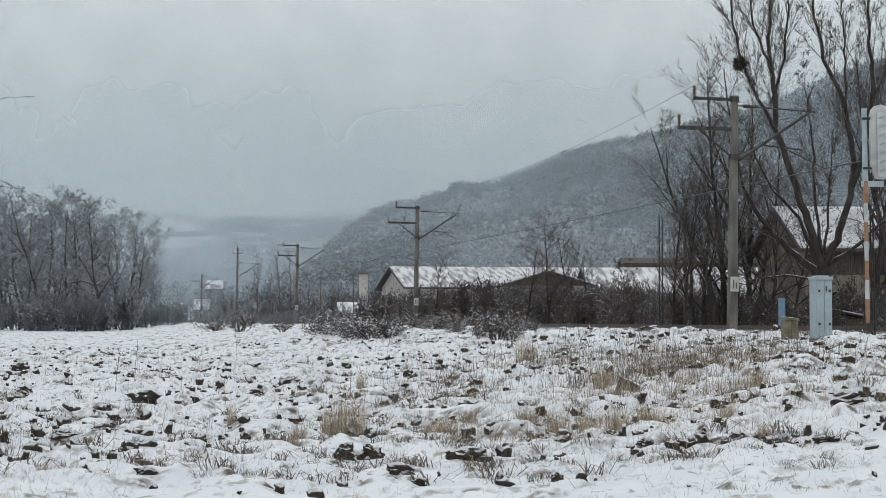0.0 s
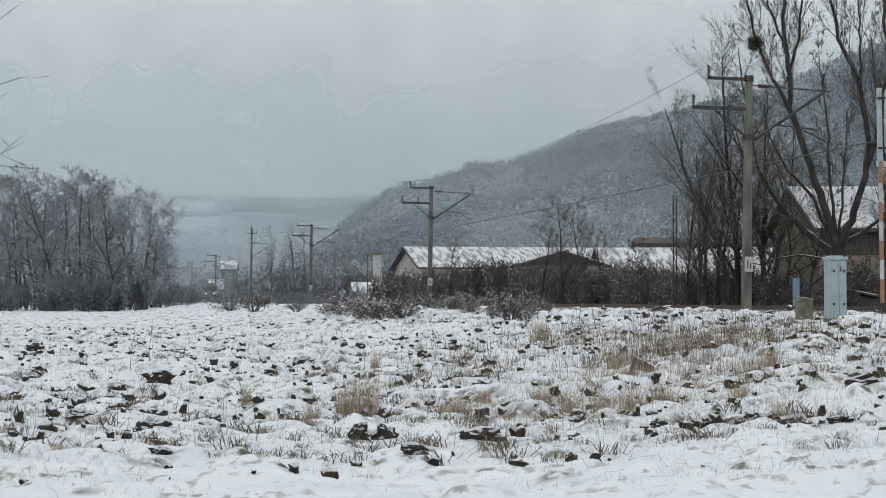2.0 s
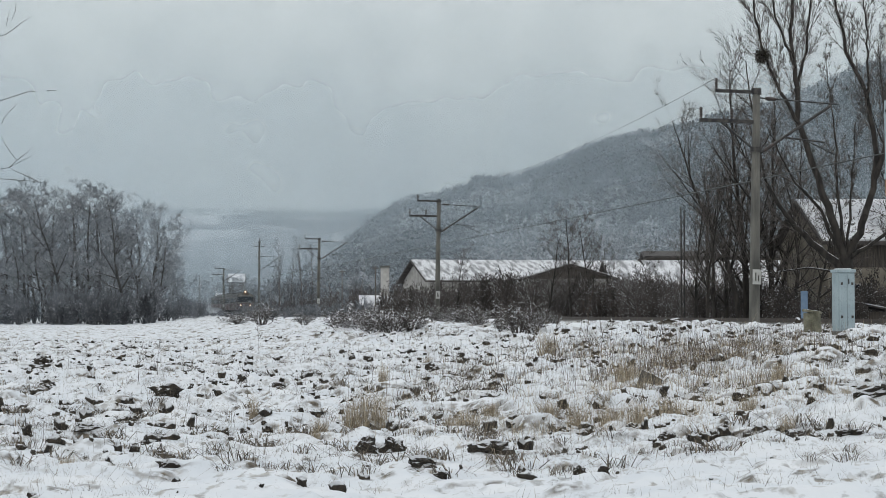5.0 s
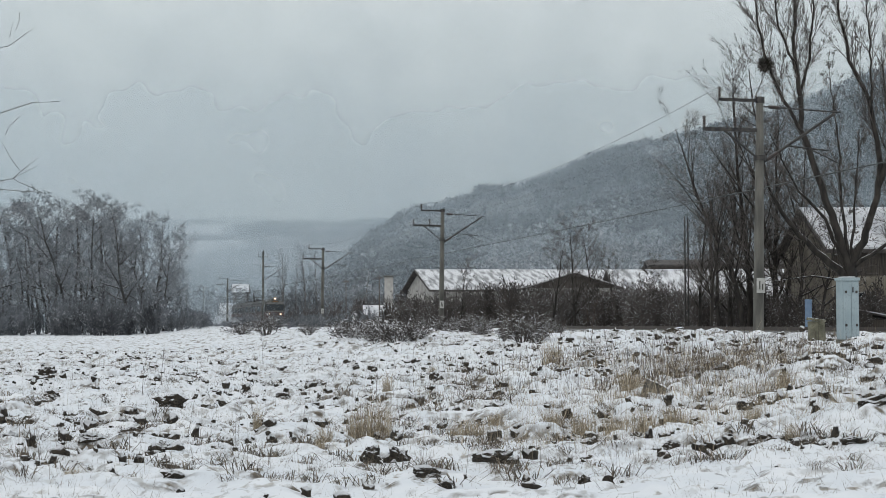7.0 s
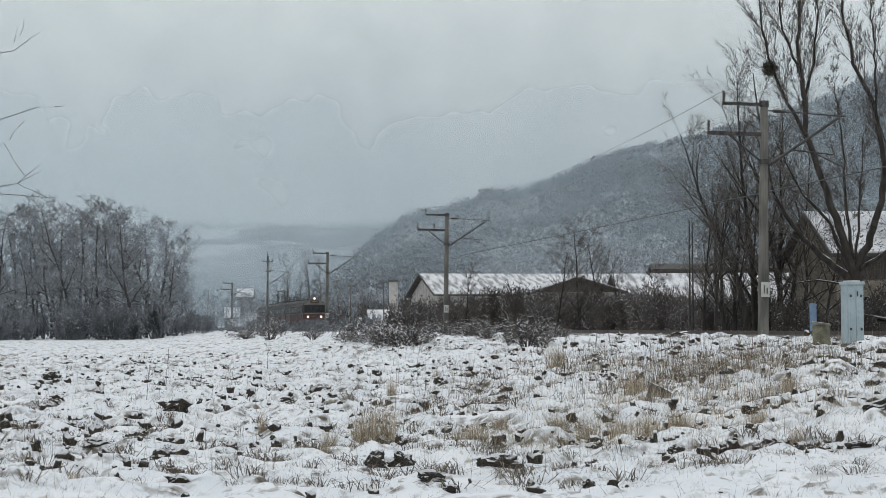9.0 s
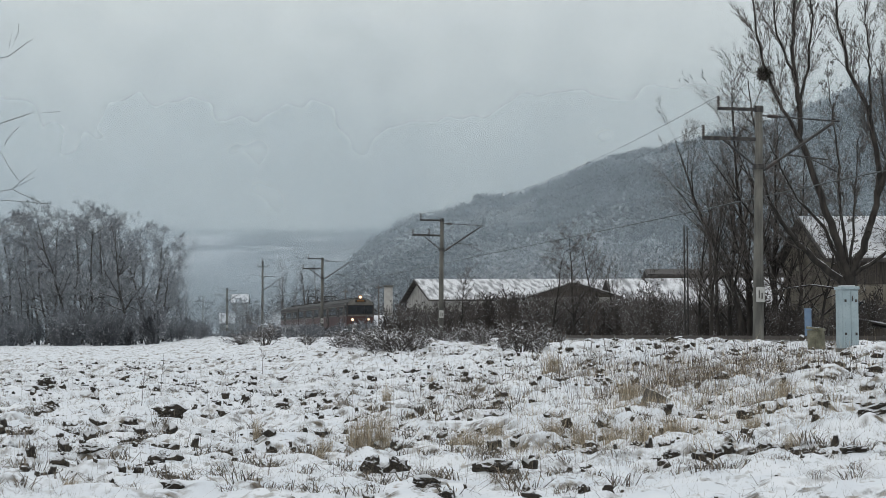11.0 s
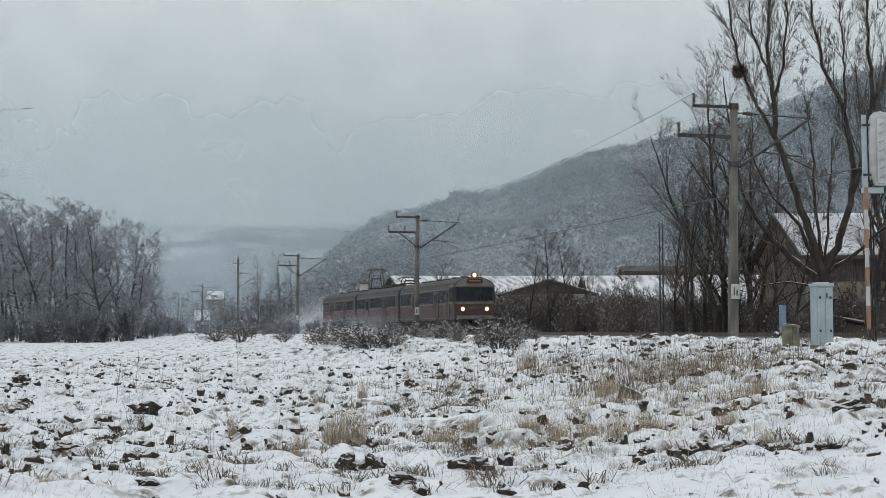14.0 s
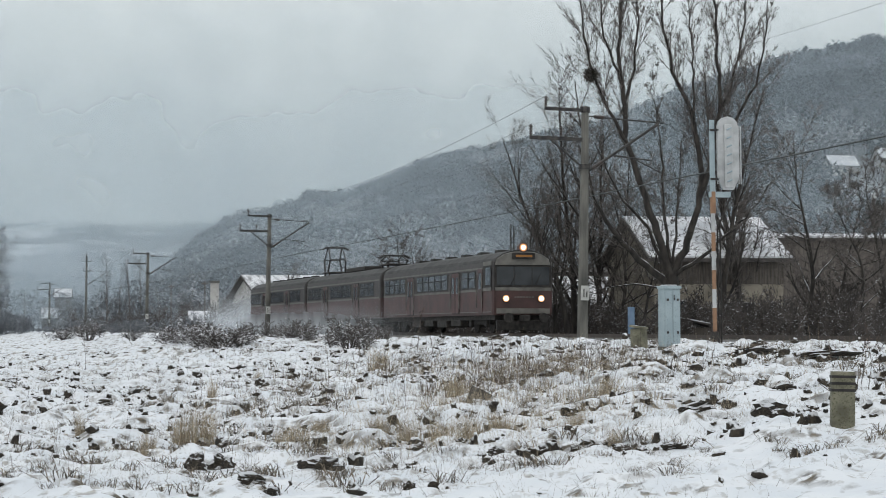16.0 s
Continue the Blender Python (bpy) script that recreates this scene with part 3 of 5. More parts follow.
def tree(name, at, height, style, seed, label, m_trunk=None, m_twig=None, r=None, lean=0.03, group="", split=1):
    rnd = random.Random(seed)
    S = []
    grow(S, rnd, Vector((0, 0, -0.2)), Vector((rnd.gauss(0, lean), rnd.gauss(0, lean), 1)).normalized(), height, r or height * 0.014, 0, style)
    t = empty(name, pose(*at), label, "tree", group)
    tree_parts(t, S, m_trunk or M_BARK, m_twig or M_TWIG, split)
    return t


def big_tree():
    """The old tree beside the crossing, forking low into several steep limbs."""
    rnd = random.Random(12)
    S = []
    x, y, z = place(bear(1455), 80)
    t = empty("tree", pose(x, y, z), "large bare tree forking low behind the railway", "tree", "bare trees by the crossing")
    st = Style((0.5, 0.45, 0.4, 0.35), 0.05, (0.05, 0.10, 0.09, 0.06), (20, 11, 7, 4), (26, 27, 27, 30), (0.5, 0.48, 0.5, 0.5), 0.0066, 3, 0.1)
    g = lambda pts, a, b, lvl, bare, den, reach: guided(S, rnd, pts, a, b, st, lvl, bare, den, reach)
    g([(0, 0, -0.3), (0, 0, 1.4), (0.05, 0.1, 2.9)], 0.46, 0.38, 0, 1.1, 0, 1)
    # the western stem and its forks
    g([(0, 0, 2.7), (-0.45, 0.1, 4.4), (-0.95, 0.3, 6.0), (-1.5, 0.4, 7.7), (-1.9, 0.4, 8.9), (-1.95, 0.4, 10.4), (-2.2, 0.5, 12.6), (-2.0, 0.5, 15.0), (-2.1, 0.5, 18.5)], 0.24, 0.03, 0, 0.3, 0.62, 2.8)
    g([(-1.85, 0.4, 8.8), (-2.7, 0.1, 10.2), (-3.2, -0.1, 11.2), (-3.65, -0.2, 12.6), (-4.0, -0.3, 14.6), (-4.1, -0.3, 17)], 0.11, 0.02, 0, 0.15, 0.7, 2.4)
    g([(-2.0, 0.4, 10.2), (-1.4, 0.9, 12.2), (-1.2, 1.0, 14.4), (-1.3, 1.0, 17.5)], 0.09, 0.02, 0, 0.1, 0.65, 2.2)
    g([(-2.1, 0.4, 11.6), (-2.8, 0.9, 13.6), (-3.0, 1.0, 17.2)], 0.08, 0.02, 0, 0.1, 0.65, 2.2)
    # the eastern stems
    g([(0.1, 0, 2.8), (0.8, 0.2, 4.4), (1.4, 0.4, 6.0), (1.55, 0.5, 7.9), (1.15, 0.6, 10.2), (0.3, 0.5, 12.0), (-0.2, 0.4, 13.8), (-0.35, 0.4, 17)], 0.22, 0.03, 0, 0.35, 0.6, 2.6)
    g([(1.5, 0.4, 6.4), (2.05, 0.3, 8.4), (2.35, 0.3, 10.6), (2.25, 0.4, 13.2), (2.1, 0.4, 18.5)], 0.17, 0.02, 0, 0.15, 0.7, 2.6)
    g([(1.9, 0.3, 7.6), (2.7, 0.1, 9.0), (3.2, 0.0, 10.2), (3.9, 0.2, 11.4), (4.4, 0.3, 13.0), (4.6, 0.3, 15.6)], 0.11, 0.02, 0, 0.15, 0.7, 2.3)
    g([(2.3, 0.3, 9.8), (2.8, 0.7, 11.2), (3.4, 0.9, 12.9), (3.65, 0.9, 14.4), (3.7, 0.9, 17)], 0.09, 0.02, 0, 0.1, 0.7, 2.3)
    g([(1.2, 0.6, 10.0), (1.3, 1.0, 12.4), (1.1, 1.1, 15.5)], 0.08, 0.02, 0, 0.1, 0.65, 2.2)
    # low spreading boughs
    g([(-0.1, 0, 2.4), (-1.2, -0.5, 3.3), (-2.5, -0.9, 4.5), (-3.5, -1.0, 6.0), (-4.0, -0.9, 8.2)], 0.22, 0.03, 0, 0.3, 0.5, 2.2)
    g([(-0.2, 0, 3.0), (-0.9, 0.6, 5.0), (-2.2, 0.8, 6.6), (-3.2, 0.8, 8.8)], 0.12, 0.02, 0, 0.25, 0.6, 2.2)
    g([(0.2, 0, 2.9), (1.7, -0.6, 4.0), (3.2, -0.7, 5.4), (4.6, -0.5, 7.2)], 0.12, 0.02, 0, 0.25, 0.55, 2.0)
    g([(-0.1, 0, 2.2), (-1.5, 0.6, 2.5), (-3.1, 0.7, 2.3)], 0.07, 0.015, 0, 0.2, 0.5, 1.5)
    g([(0.0, 0, 2.9), (-0.15, 0.6, 6), (-0.2, 0.9, 8.6), (-0.5, 0.9, 11.2)], 0.11, 0.02, 0, 0.25, 0.6, 2.0)
    g([(0.1, 0, 2.9), (0.45, 0.7, 6), (0.75, 0.9, 9.0)], 0.09, 0.02, 0, 0.3, 0.6, 1.8)
    S = [(*s[:6], s[6] * 0.82, s[7] * 0.82, s[8]) if s[8] < 2 else s for s in S]
    tree_parts(t, S, M_BARK, M_TWIG, 0)
    # ball of mistletoe
    rnd2 = random.Random(3)
    S2 = []
    for _ in range(420):
        d = Vector([rnd2.gauss(0, 1) for _ in range(3)]).normalized()
        S2.append((*(d * rnd2.uniform(0.0, 0.2)), *(d * rnd2.uniform(0.22, 0.36) + Vector([rnd2.gauss(0, 0.08) for _ in range(3)])), 0.016, 0.012, 2))
    ob = new("mistletoe", raw_mesh("mistletoe", *prisms(S2, 3), mk("mistletoe_green", (0.018, 0.016, 0.011), (0.045, 0.04, 0.028), 6, 0.8, bump=0)))
    ob.location = (x - 3.55, y - 0.2, z + 11.72)
    tagged(ob, "dark round mistletoe clump high in the bare branches", "mistletoe")


def build_trees():
    big_tree()
    g = "bare trees by the crossing"
    lab = "slender bare tree with steep dark branches"
    k = 0
    for px, y, h, st in ((1245, 98, 9.6, FAN), (1268, 96, 12.0, FAN), (1298, 97, 14.4, FAN), (1325, 101, 13.0, POPLAR), (1212, 92, 6.6, FAN), (1194, 95, 7.0, FAN), (1228, 97, 8.6, FAN),
                         (1345, 104, 11.0, ASH), (1403, 92, 7.0, ASH), (1283, 99, 14.0, POPLAR), (1360, 97, 9.0, FAN), (1550, 92, 13.5, POPLAR),
                         (1590, 96, 15.5, POPLAR), (1630, 98, 10, ASH)):
        k += 1
        tree("tree", place(bear(px), y), h, st, 40 + k, lab, group=g)
    for px, y, h in ((1700, 76, 9.2), (1765, 80, 7.4), (1800, 74, 6.6), (1835, 82, 8.2), (1890, 78, 7), (1940, 84, 8)):
        k += 1
        tree("tree", place(bear(px), y), h, WILD, 60 + k, "small bare tree with snow on its boughs", group=g)
    for px, y, h in ((930, 128, 6.4), (970, 130, 7.6), (1005, 133, 7.2), (1040, 131, 5.6), (770, 152, 5.4), (1085, 120, 4.5)):
        k += 1
        tree("tree", place(bear(px), y), h, FAN, 80 + k, "bare spreading shrub tree behind the railway", group="trees before the sheds")
    for px, y, h, st in ((455, 285, 11.5, POPLAR), (478, 300, 9.5, POPLAR), (498, 290, 12, POPLAR), (512, 285, 11, POPLAR), (545, 262, 7.5, WILD), (568, 250, 8.5, WILD), (590, 255, 7, WILD),
                         (437, 310, 7, WILD), (400, 380, 8, WILD), (384, 395, 8.2, WILD), (366, 396, 8.0, WILD), (352, 394, 6.5, WILD), (412, 370, 7, POPLAR), (338, 420, 5.5, WILD), (640, 240, 5, WILD)):
        k += 1
        tree("tree", place(bear(px), y), h, st, 100 + k, "frosted bare tree in the mist beyond the railway", m_trunk=M_TWIGSNOW, m_twig=M_FROST, group="misty valley trees")


def build_forest():
    kinds = [tree("tree", (0, 0, 0), 20.5, FAR_TREE, 200 + k, "tall frosted bare tree at the edge of the wood", m_trunk=M_BARK, m_twig=M_FROST,
                  group="wood beside the meadow", r=0.30) for k in range(5)]
    spots = [(5, 292, 0.95), (35, 286, 0.98), (68, 280, 1.02), (85, 290, 0.97), (118, 276, 0.9), (140, 283, 0.98), (178, 268, 0.93), (205, 276, 0.9),
             (226, 282, 0.84), (243, 276, 0.62), (-30, 290, 0.9), (-70, 280, 0.95), (-110, 285, 0.9), (20, 305, 0.95), (55, 310, 1.0), (100, 312, 1.0),
             (155, 305, 0.95), (190, 300, 0.9), (222, 298, 0.8), (-40, 330, 1.0), (10, 335, 1.05), (40, 330, 1.05), (75, 338, 1.08), (110, 332, 1.08), (135, 340, 1.05), (165, 335, 1.05), (200, 330, 0.98), (236, 325, 0.8), (262, 300, 0.42), (275, 292, 0.36), (-10, 275, 0.6), (45, 272, 0.55), (160, 270, 0.45), (95, 270, 0.5)]
    rnd = random.Random(8)
    for i, (px, y, s) in enumerate(spots):
        x, yy, z = place(bear(px), y)
        m = pose(x, yy, z, 0, 0, rnd.uniform(0, 360)) @ Matrix.Scale(s, 4)
        src = kinds[i % 5]
        if i < 5:
            src.matrix_basis = m
        else:
            c = copy_thing(src, m)
            c.scale = (s, s, s)


build_trees()
build_forest()

# ---- woods on the hills ----


def build_hill_woods():
    rnd = np.random.RandomState(4)

    def scatter(n, x0, x1, y0, y1, keep):
        out = []
        while len(out) < n:
            x, y = rnd.uniform(x0, x1), rnd.uniform(y0, y1)
            if keep(x, y):
                out.append((x, y))
        return np.array(out)

    def tufted(name, pts, hmin, hmax, spikes, material, label):
        V, F = [], []
        zs = land(pts[:, 0], pts[:, 1])
        base = 0
        for (x, y), z in zip(pts, zs):
            h = rnd.uniform(hmin, hmax)
            w = h * rnd.uniform(0.36, 0.52)
            n = spikes
            d = rnd.normal(size=(n, 3))
            d[:, 2] = np.abs(d[:, 2]) - 0.25
            d /= np.linalg.norm(d, axis=1, keepdims=True)
            c = np.array([x, y, z + h * 0.55])
            mid = c + d * np.array([w, w, h * 0.45]) * rnd.uniform(0.45, 1.0, (n, 1))
            off = rnd.normal(size=(n, 3)) * h * 0.042
            tip = mid + rnd.normal(size=(n, 3)) * h * 0.055 + d * h * 0.04
            tri = np.stack([mid - off, mid + off, tip], 1).reshape(-1, 3)
            V.append(tri)
            F.append(np.arange(base, base + 3 * n).reshape(-1, 3))
            base += 3 * n
            tr = np.array([[x - 0.12, y, z - 0.5], [x + 0.12, y, z - 0.5], [x, y, z + h * 0.7]])
            V.append(tr)
            F.append(np.array([[base, base + 1, base + 2]]))
            base += 3
        ob = new(name, raw_mesh(name, np.concatenate(V), np.concatenate(F), material))
        tagged(ob, label, "woods", kind="stuff")

    def firs(name, pts, hmin, hmax, material, label):
        V, F = [], []
        zs = land(pts[:, 0], pts[:, 1])
        base = 0
        for (x, y), z in zip(pts, zs):
            h = rnd.uniform(hmin, hmax)
            for t in range(5):
                r = h * 0.20 * (1 - t / 5.6)
                zz = z + h * (0.12 + 0.17 * t)
                k = 7
                a = np.arange(k) * 2 * math.pi / k + rnd.uniform(0, 6)
                rr = r * rnd.uniform(0.65, 1.2, k)
                ring = np.stack([x + np.cos(a) * rr, y + np.sin(a) * rr, zz - rr * 0.35], 1)
                V.append(np.concatenate([ring, [[x, y, zz + h * 0.26]]]))
                F.append(np.array([(base + j, base + (j + 1) % k, base + k) for j in range(k)]))
                base += k + 1
        ob = new(name, raw_mesh(name, np.concatenate(V), np.concatenate(F), material))
        tagged(ob, label, "woods", kind="stuff")

    far_frost = woods_material("frosted_woods", (0.07, 0.076, 0.084), (0.175, 0.19, 0.207))
    far_fir = woods_material("frosted_firs", (0.02, 0.028, 0.028), (0.10, 0.115, 0.12))
    snowfield = lambda x, y: ((x + 262) / 50) ** 2 + ((y - 1785) / 70) ** 2 < 1
    ridge = lambda x, y: np.interp(x * 900 / y, RIDGE_X, RIDGE_Z)
    on_hill = lambda x, y: not (170 < x < 204 and 545 < y < 604) and ridge(x, y) > 14 and -0.07 * y - 12 < x < 0.36 * y
    trees = scatter(6400, -80, 330, 440, 935, on_hill)
    shade = vnoise(trees[:, 0] / 32, trees[:, 1] / 70, 31) + rnd.normal(0, 0.08, len(trees))
    dusky = woods_material("dark_woods", (0.032, 0.038, 0.043), (0.088, 0.10, 0.11))
    pale = woods_material("rimed_woods", (0.19, 0.203, 0.216), (0.40, 0.418, 0.44))
    tufted("hillside_woods", trees[shade < 0.42], 7, 12, 64, dusky, "dark bare broadleaf woods on the hillside")
    tufted("hillside_woods", trees[(shade >= 0.42) & (shade < 0.66)], 7, 12, 64, far_frost, "frosted bare broadleaf woods covering the hillside")
    tufted("hillside_woods", trees[shade >= 0.66], 6, 11, 64, pale, "pale rimed broadleaf woods on the hillside")
    firs("hillside_firs", scatter(260, 10, 330, 800, 925, lambda x, y: on_hill(x, y) and x > 35 and vnoise(np.array(x / 30), np.array(y / 40), 3) > 0.45), 6, 10.5, far_fir,
         "dark frosted fir trees along the ridge")
    firs("hillside_firs", scatter(300, 0, 320, 520, 800, lambda x, y: on_hill(x, y) and vnoise(np.array(x / 50), np.array(y / 60), 5) > 0.66), 8, 13, far_fir,
         "dark frosted fir trees scattered on the slope")
    tufted("far_woods", scatter(2200, -560, 200, 1250, 2300,
                                lambda x, y: not snowfield(x, y) and ((2120 < y < 2300) or vnoise(np.array(x / 120), np.array(y / 140), 9) > 0.52)), 10, 16, 12, far_frost,
           "distant woods and hedges across the valley ridge")
    tufted("valley_woods", scatter(3600, -420, 20, 560, 2000, lambda x, y: not snowfield(x, y) and x < -0.03 * y and x > -0.30 * y and
                                   not (1650 < y and vnoise(np.array(x / 120), np.array(y / 140), 9) < 0.4)), 8, 15, 14, far_frost, "misty woods filling the valley")
    tufted("valley_thicket", scatter(900, -150, 40, 300, 520, lambda x, y: x > float(track_x(y)) + 7 or x < float(track_x(y)) - 18 and y > 320), 3, 8, 30, far_frost,
           "frosted thicket on the valley floor")


def woods_material(name, c1, c2):
    m = mk(name, c1, c2, 0.05, 0.95, bump=0, lo=0.3, hi=0.7)
    N, L = m.node_tree.nodes, m.node_tree.links
    b = N["Principled BSDF"]
    g = N.new("ShaderNodeNewGeometry")
    mx = N.new("ShaderNodeMix")
    mx.data_type = "RGBA"
    mx.inputs[6].default_value, mx.inputs[7].default_value = (*c1, 1), (*c2, 1)
    pw = N.new("ShaderNodeMath")
    pw.operation = "POWER"
    pw.inputs[1].default_value = 1.8
    L.new(g.outputs["Random Per Island"], pw.inputs[0])
    L.new(pw.outputs[0], mx.inputs[0])
    L.new(mx.outputs[2], b.inputs["Base Color"])
    return m


build_hill_woods()

# ---- buildings ----


def gable_building(name, m, L, W, eave, ridge, wall_mat, roof_mat, label, over=0.5, category="building", windows=(), gable_mat=None):
    """L along x (the ridge's way), W along y; the base is at z = 0."""
    b = empty(name, m, label, category)
    bm = bm_box(0, L, 0, W, -0.8, eave)
    part("wall", bm, wall_mat, b)
    for x in (0.0, L - 0.25):
        bm = bmesh.new()
        vs = [bm.verts.new((x + dx, yy, zz)) for dx in (0, 0.25) for yy, zz in ((0, eave + 0.003), (W, eave + 0.003), (W / 2, ridge))]
        bm.faces.new((vs[0], vs[1], vs[2]))
        bm.faces.new((vs[5], vs[4], vs[3]))
        for i, j in ((0, 1), (1, 2), (2, 0)):
            bm.faces.new((vs[i], vs[i + 3], vs[j + 3], vs[j]))
        part("gable", bm, gable_mat or wall_mat, b)
    sl = (ridge - eave) / (W / 2)
    for side in (0, 1):
        for lift, th, mat, nm in ((0.02, 0.16, M_ROOFDARK, "roof"), (0.185, 0.10, roof_mat, "snow_cover")):
            bm = bmesh.new()
            e = over if nm == "roof" else over - 0.12
            pts = [(-e, -e), (L + e, -e), (L + e, W / 2), (-e, W / 2)]
            vs = []
            for dz in (lift, lift + th):
                for x, y in pts:
                    yy = y if side == 0 else W - y
                    vs.append(bm.verts.new((x, yy, eave + sl * y + dz + (0.0 if nm == "roof" else 0.03 * math.sin(x * 1.7)))))
            for f in ((3, 2, 1, 0), (4, 5, 6, 7), (0, 1, 5, 4), (1, 2, 6, 5), (2, 3, 7, 6), (3, 0, 4, 7)):
                bm.faces.new([vs[i] for i in f])
            part(nm, bm, mat, b)
    for x, z, w, h in windows:
        fr = part("window", bm_box(x - w / 2 - 0.06, x + w / 2 + 0.06, -0.05, 0.02, z - 0.06, z + h + 0.06, 0.01), M_PLASTER, b)
        part("pane", bm_box(x - w / 2, x + w / 2, -0.07, -0.045, z, z + h), M_GLASSDARK, fr)
    return b


def build_buildings():
    # long shed behind the railway, gable end towards the valley
    gable_building("long_shed", pose(-4.1, 215, 0.7, 0, 0, 14), 42, 15, 4.7, 7.1, M_PLASTER, M_ROOFTHIN, "long low grey shed with snow-covered roof", 0.7,
                   windows=[(3, 1.3, 1.2, 1.2), (8, 1.3, 1.2, 1.2), (13, 1.3, 1.2, 1.2)])
    # wide low wooden gable before it
    gable_building("wooden_shed", pose(12.2, 152, 0.7, 0, 0, 96), 12, 7.0, 3.7, 4.75, M_PLASTER, M_ROOFTHIN, "grey shed with dark boarded gable and snowy roof", 0.5, gable_mat=M_WOOD)
    gable_building("long_shed", pose(13.5, 160, 0.7, 0, 0, 3), 22, 15, 2.6, 5.4, M_PLASTER, M_ROOFTHIN, "low shed with broad snow-covered roof", 0.6)
    gable_building("flat_shed", pose(18.5, 186, 0.7, 0, 0, -2), 20, 8, 6.4, 7.0, M_WOOD, M_ROOFDARK, "taller dark shed with a flat dark roof", 0.4)
    # beige building behind the big tree
    gable_building("beige_building", pose(19.0, 96.2, 0.75, 0, 0, 6), 7.2, 9, 4.6, 6.8, M_BEIGE, M_ROOFSNOW, "beige plastered building with snow-covered roof", 0.5,
                   windows=[(1.2, 1.2, 1.0, 1.1), (4.6, 1.3, 1.9, 0.9)])
    b = [o for o in bpy.data.objects if o.name == "beige_building"][0]
    part("boarding", bm_box(-0.02, 7.22, -0.04, -0.004, 3.2, 4.58), M_WOOD, b, "dark boarding under the eaves")
    for k in range(24):
        part("board_joint", bm_box(0.3 * k, 0.3 * k + 0.03, -0.05, -0.041, 3.22, 4.56), M_ROOFDARK, b)
    # lean-to with a snowy edge, and a blue board, behind the rails
    lt = empty("lean_to", pose(17.4, 84, 0.72, 0, 0, 4), "low dark lean-to with a snowy sloping roof", "shed")
    bm = bm_box(0, 2.2, 0, 1.6, -0.3, 0.9, 0.02)
    part("wall", bm, M_WOOD, lt)
    rf = part("roof", bm_box(-0.2, 2.5, -0.2, 1.8, 0.0, 0.07, 0.01), M_ROOFDARK, lt)
    rf.matrix_basis = pose(0, 0, 1.35, 0, 11, 0)
    sn = part("snow_cover", bm_box(-0.18, 2.48, -0.22, 1.75, 0.073, 0.12, 0.01), M_ROOFSNOW, rf)
    bb = empty("blue_board", pose(16.6, 90, 0.75, 0, 0, 8), "small faded blue board on short posts", "board")
    part("panel", bm_box(-0.17, 0.17, -0.03, 0.03, 0.35, 1.9, 0.01), mk("faded_blue", (0.13, 0.21, 0.33), (0.21, 0.30, 0.42), 3, 0.7), bb)
    for xx in (-0.12, 0.12):
        part("leg", bm_box(xx - 0.025, xx + 0.025, -0.02, 0.02, -0.4, 0.349, 0.004), M_WOOD, bb)
    gable_building("brown_barn", pose(26.2, 104, 0.75, 0, 0, 3), 26, 9, 5.9, 6.3, M_BARN, M_ROOFSNOW, "dark brown barn with snowy low roof behind trees", 0.3)
    # small houses in the valley
    for px, y, L, W, e, r, rot in ((602, 215, 7, 5, 1.9, 3.0, 5), (640, 225, 6, 6, 2.3, 3.4, 5), (366, 440, 3.6, 5, 8.6, 10.4, 4), (344, 400, 3.0, 5, 3.4, 5.4, 4)):
        x = bear(px) * y
        gable_building("house", pose(x, y, 0.4, 0, 0, rot), L, W, e, r, M_WOOD if y > 390 else M_PLASTER, M_ROOFSNOW, "small house with snow on its roof", 0.4, "house")

    for x, y, L in ((176.5, 592, 9.5), (194.5, 596, 7.0)):
        gable_building("house", pose(x, y, float(land(x + 4, y)) - 0.3, 0, 0, 8), L, 8, 3.6, 7.0, M_PLASTER, M_ROOFSNOW, "house with a snowy roof on the wooded slope", 0.5, "house",
                       windows=[(1.6, 1.2, 1.1, 1.3), (4.6, 1.2, 1.1, 1.3)])


build_buildings()

# ---- the train ----

M_MAROON = mk("dirty_maroon_paint", (0.036, 0.018, 0.0175), (0.074, 0.031, 0.029), 1.6, 0.55, bump=0.05, spots=(0.06, 0.032, 0.028))
M_TRAINROOF = mk("grimy_roof_paint", (0.022, 0.022, 0.022), (0.055, 0.054, 0.053), 1.2, 0.8, bump=0.1)
M_CREAM = mk("dirty_cream_paint", (0.085, 0.082, 0.075), (0.16, 0.153, 0.138), 2, 0.6, bump=0.03)
M_UPPER = mk("dark_grey_paint", (0.022, 0.02, 0.02), (0.048, 0.042, 0.04), 2, 0.6, bump=0.05)
M_BLACK = mk("black_underframe", (0.012, 0.011, 0.011), (0.04, 0.036, 0.033), 5, 0.85, bump=0.3)
M_LAMP = glow("headlight_glow", (1.0, 0.80, 0.56), 3.2)
M_SIGN = glow("amber_display", (1.0, 0.42, 0.08), 0.05)
# weak emission standing in for the warm halo round the lit lenses
M_HALO = glow("lamp_halo_glow", (1.0, 0.50, 0.22), 0.55)
CAR_L, CAR_GAP = 21.7, 0.85


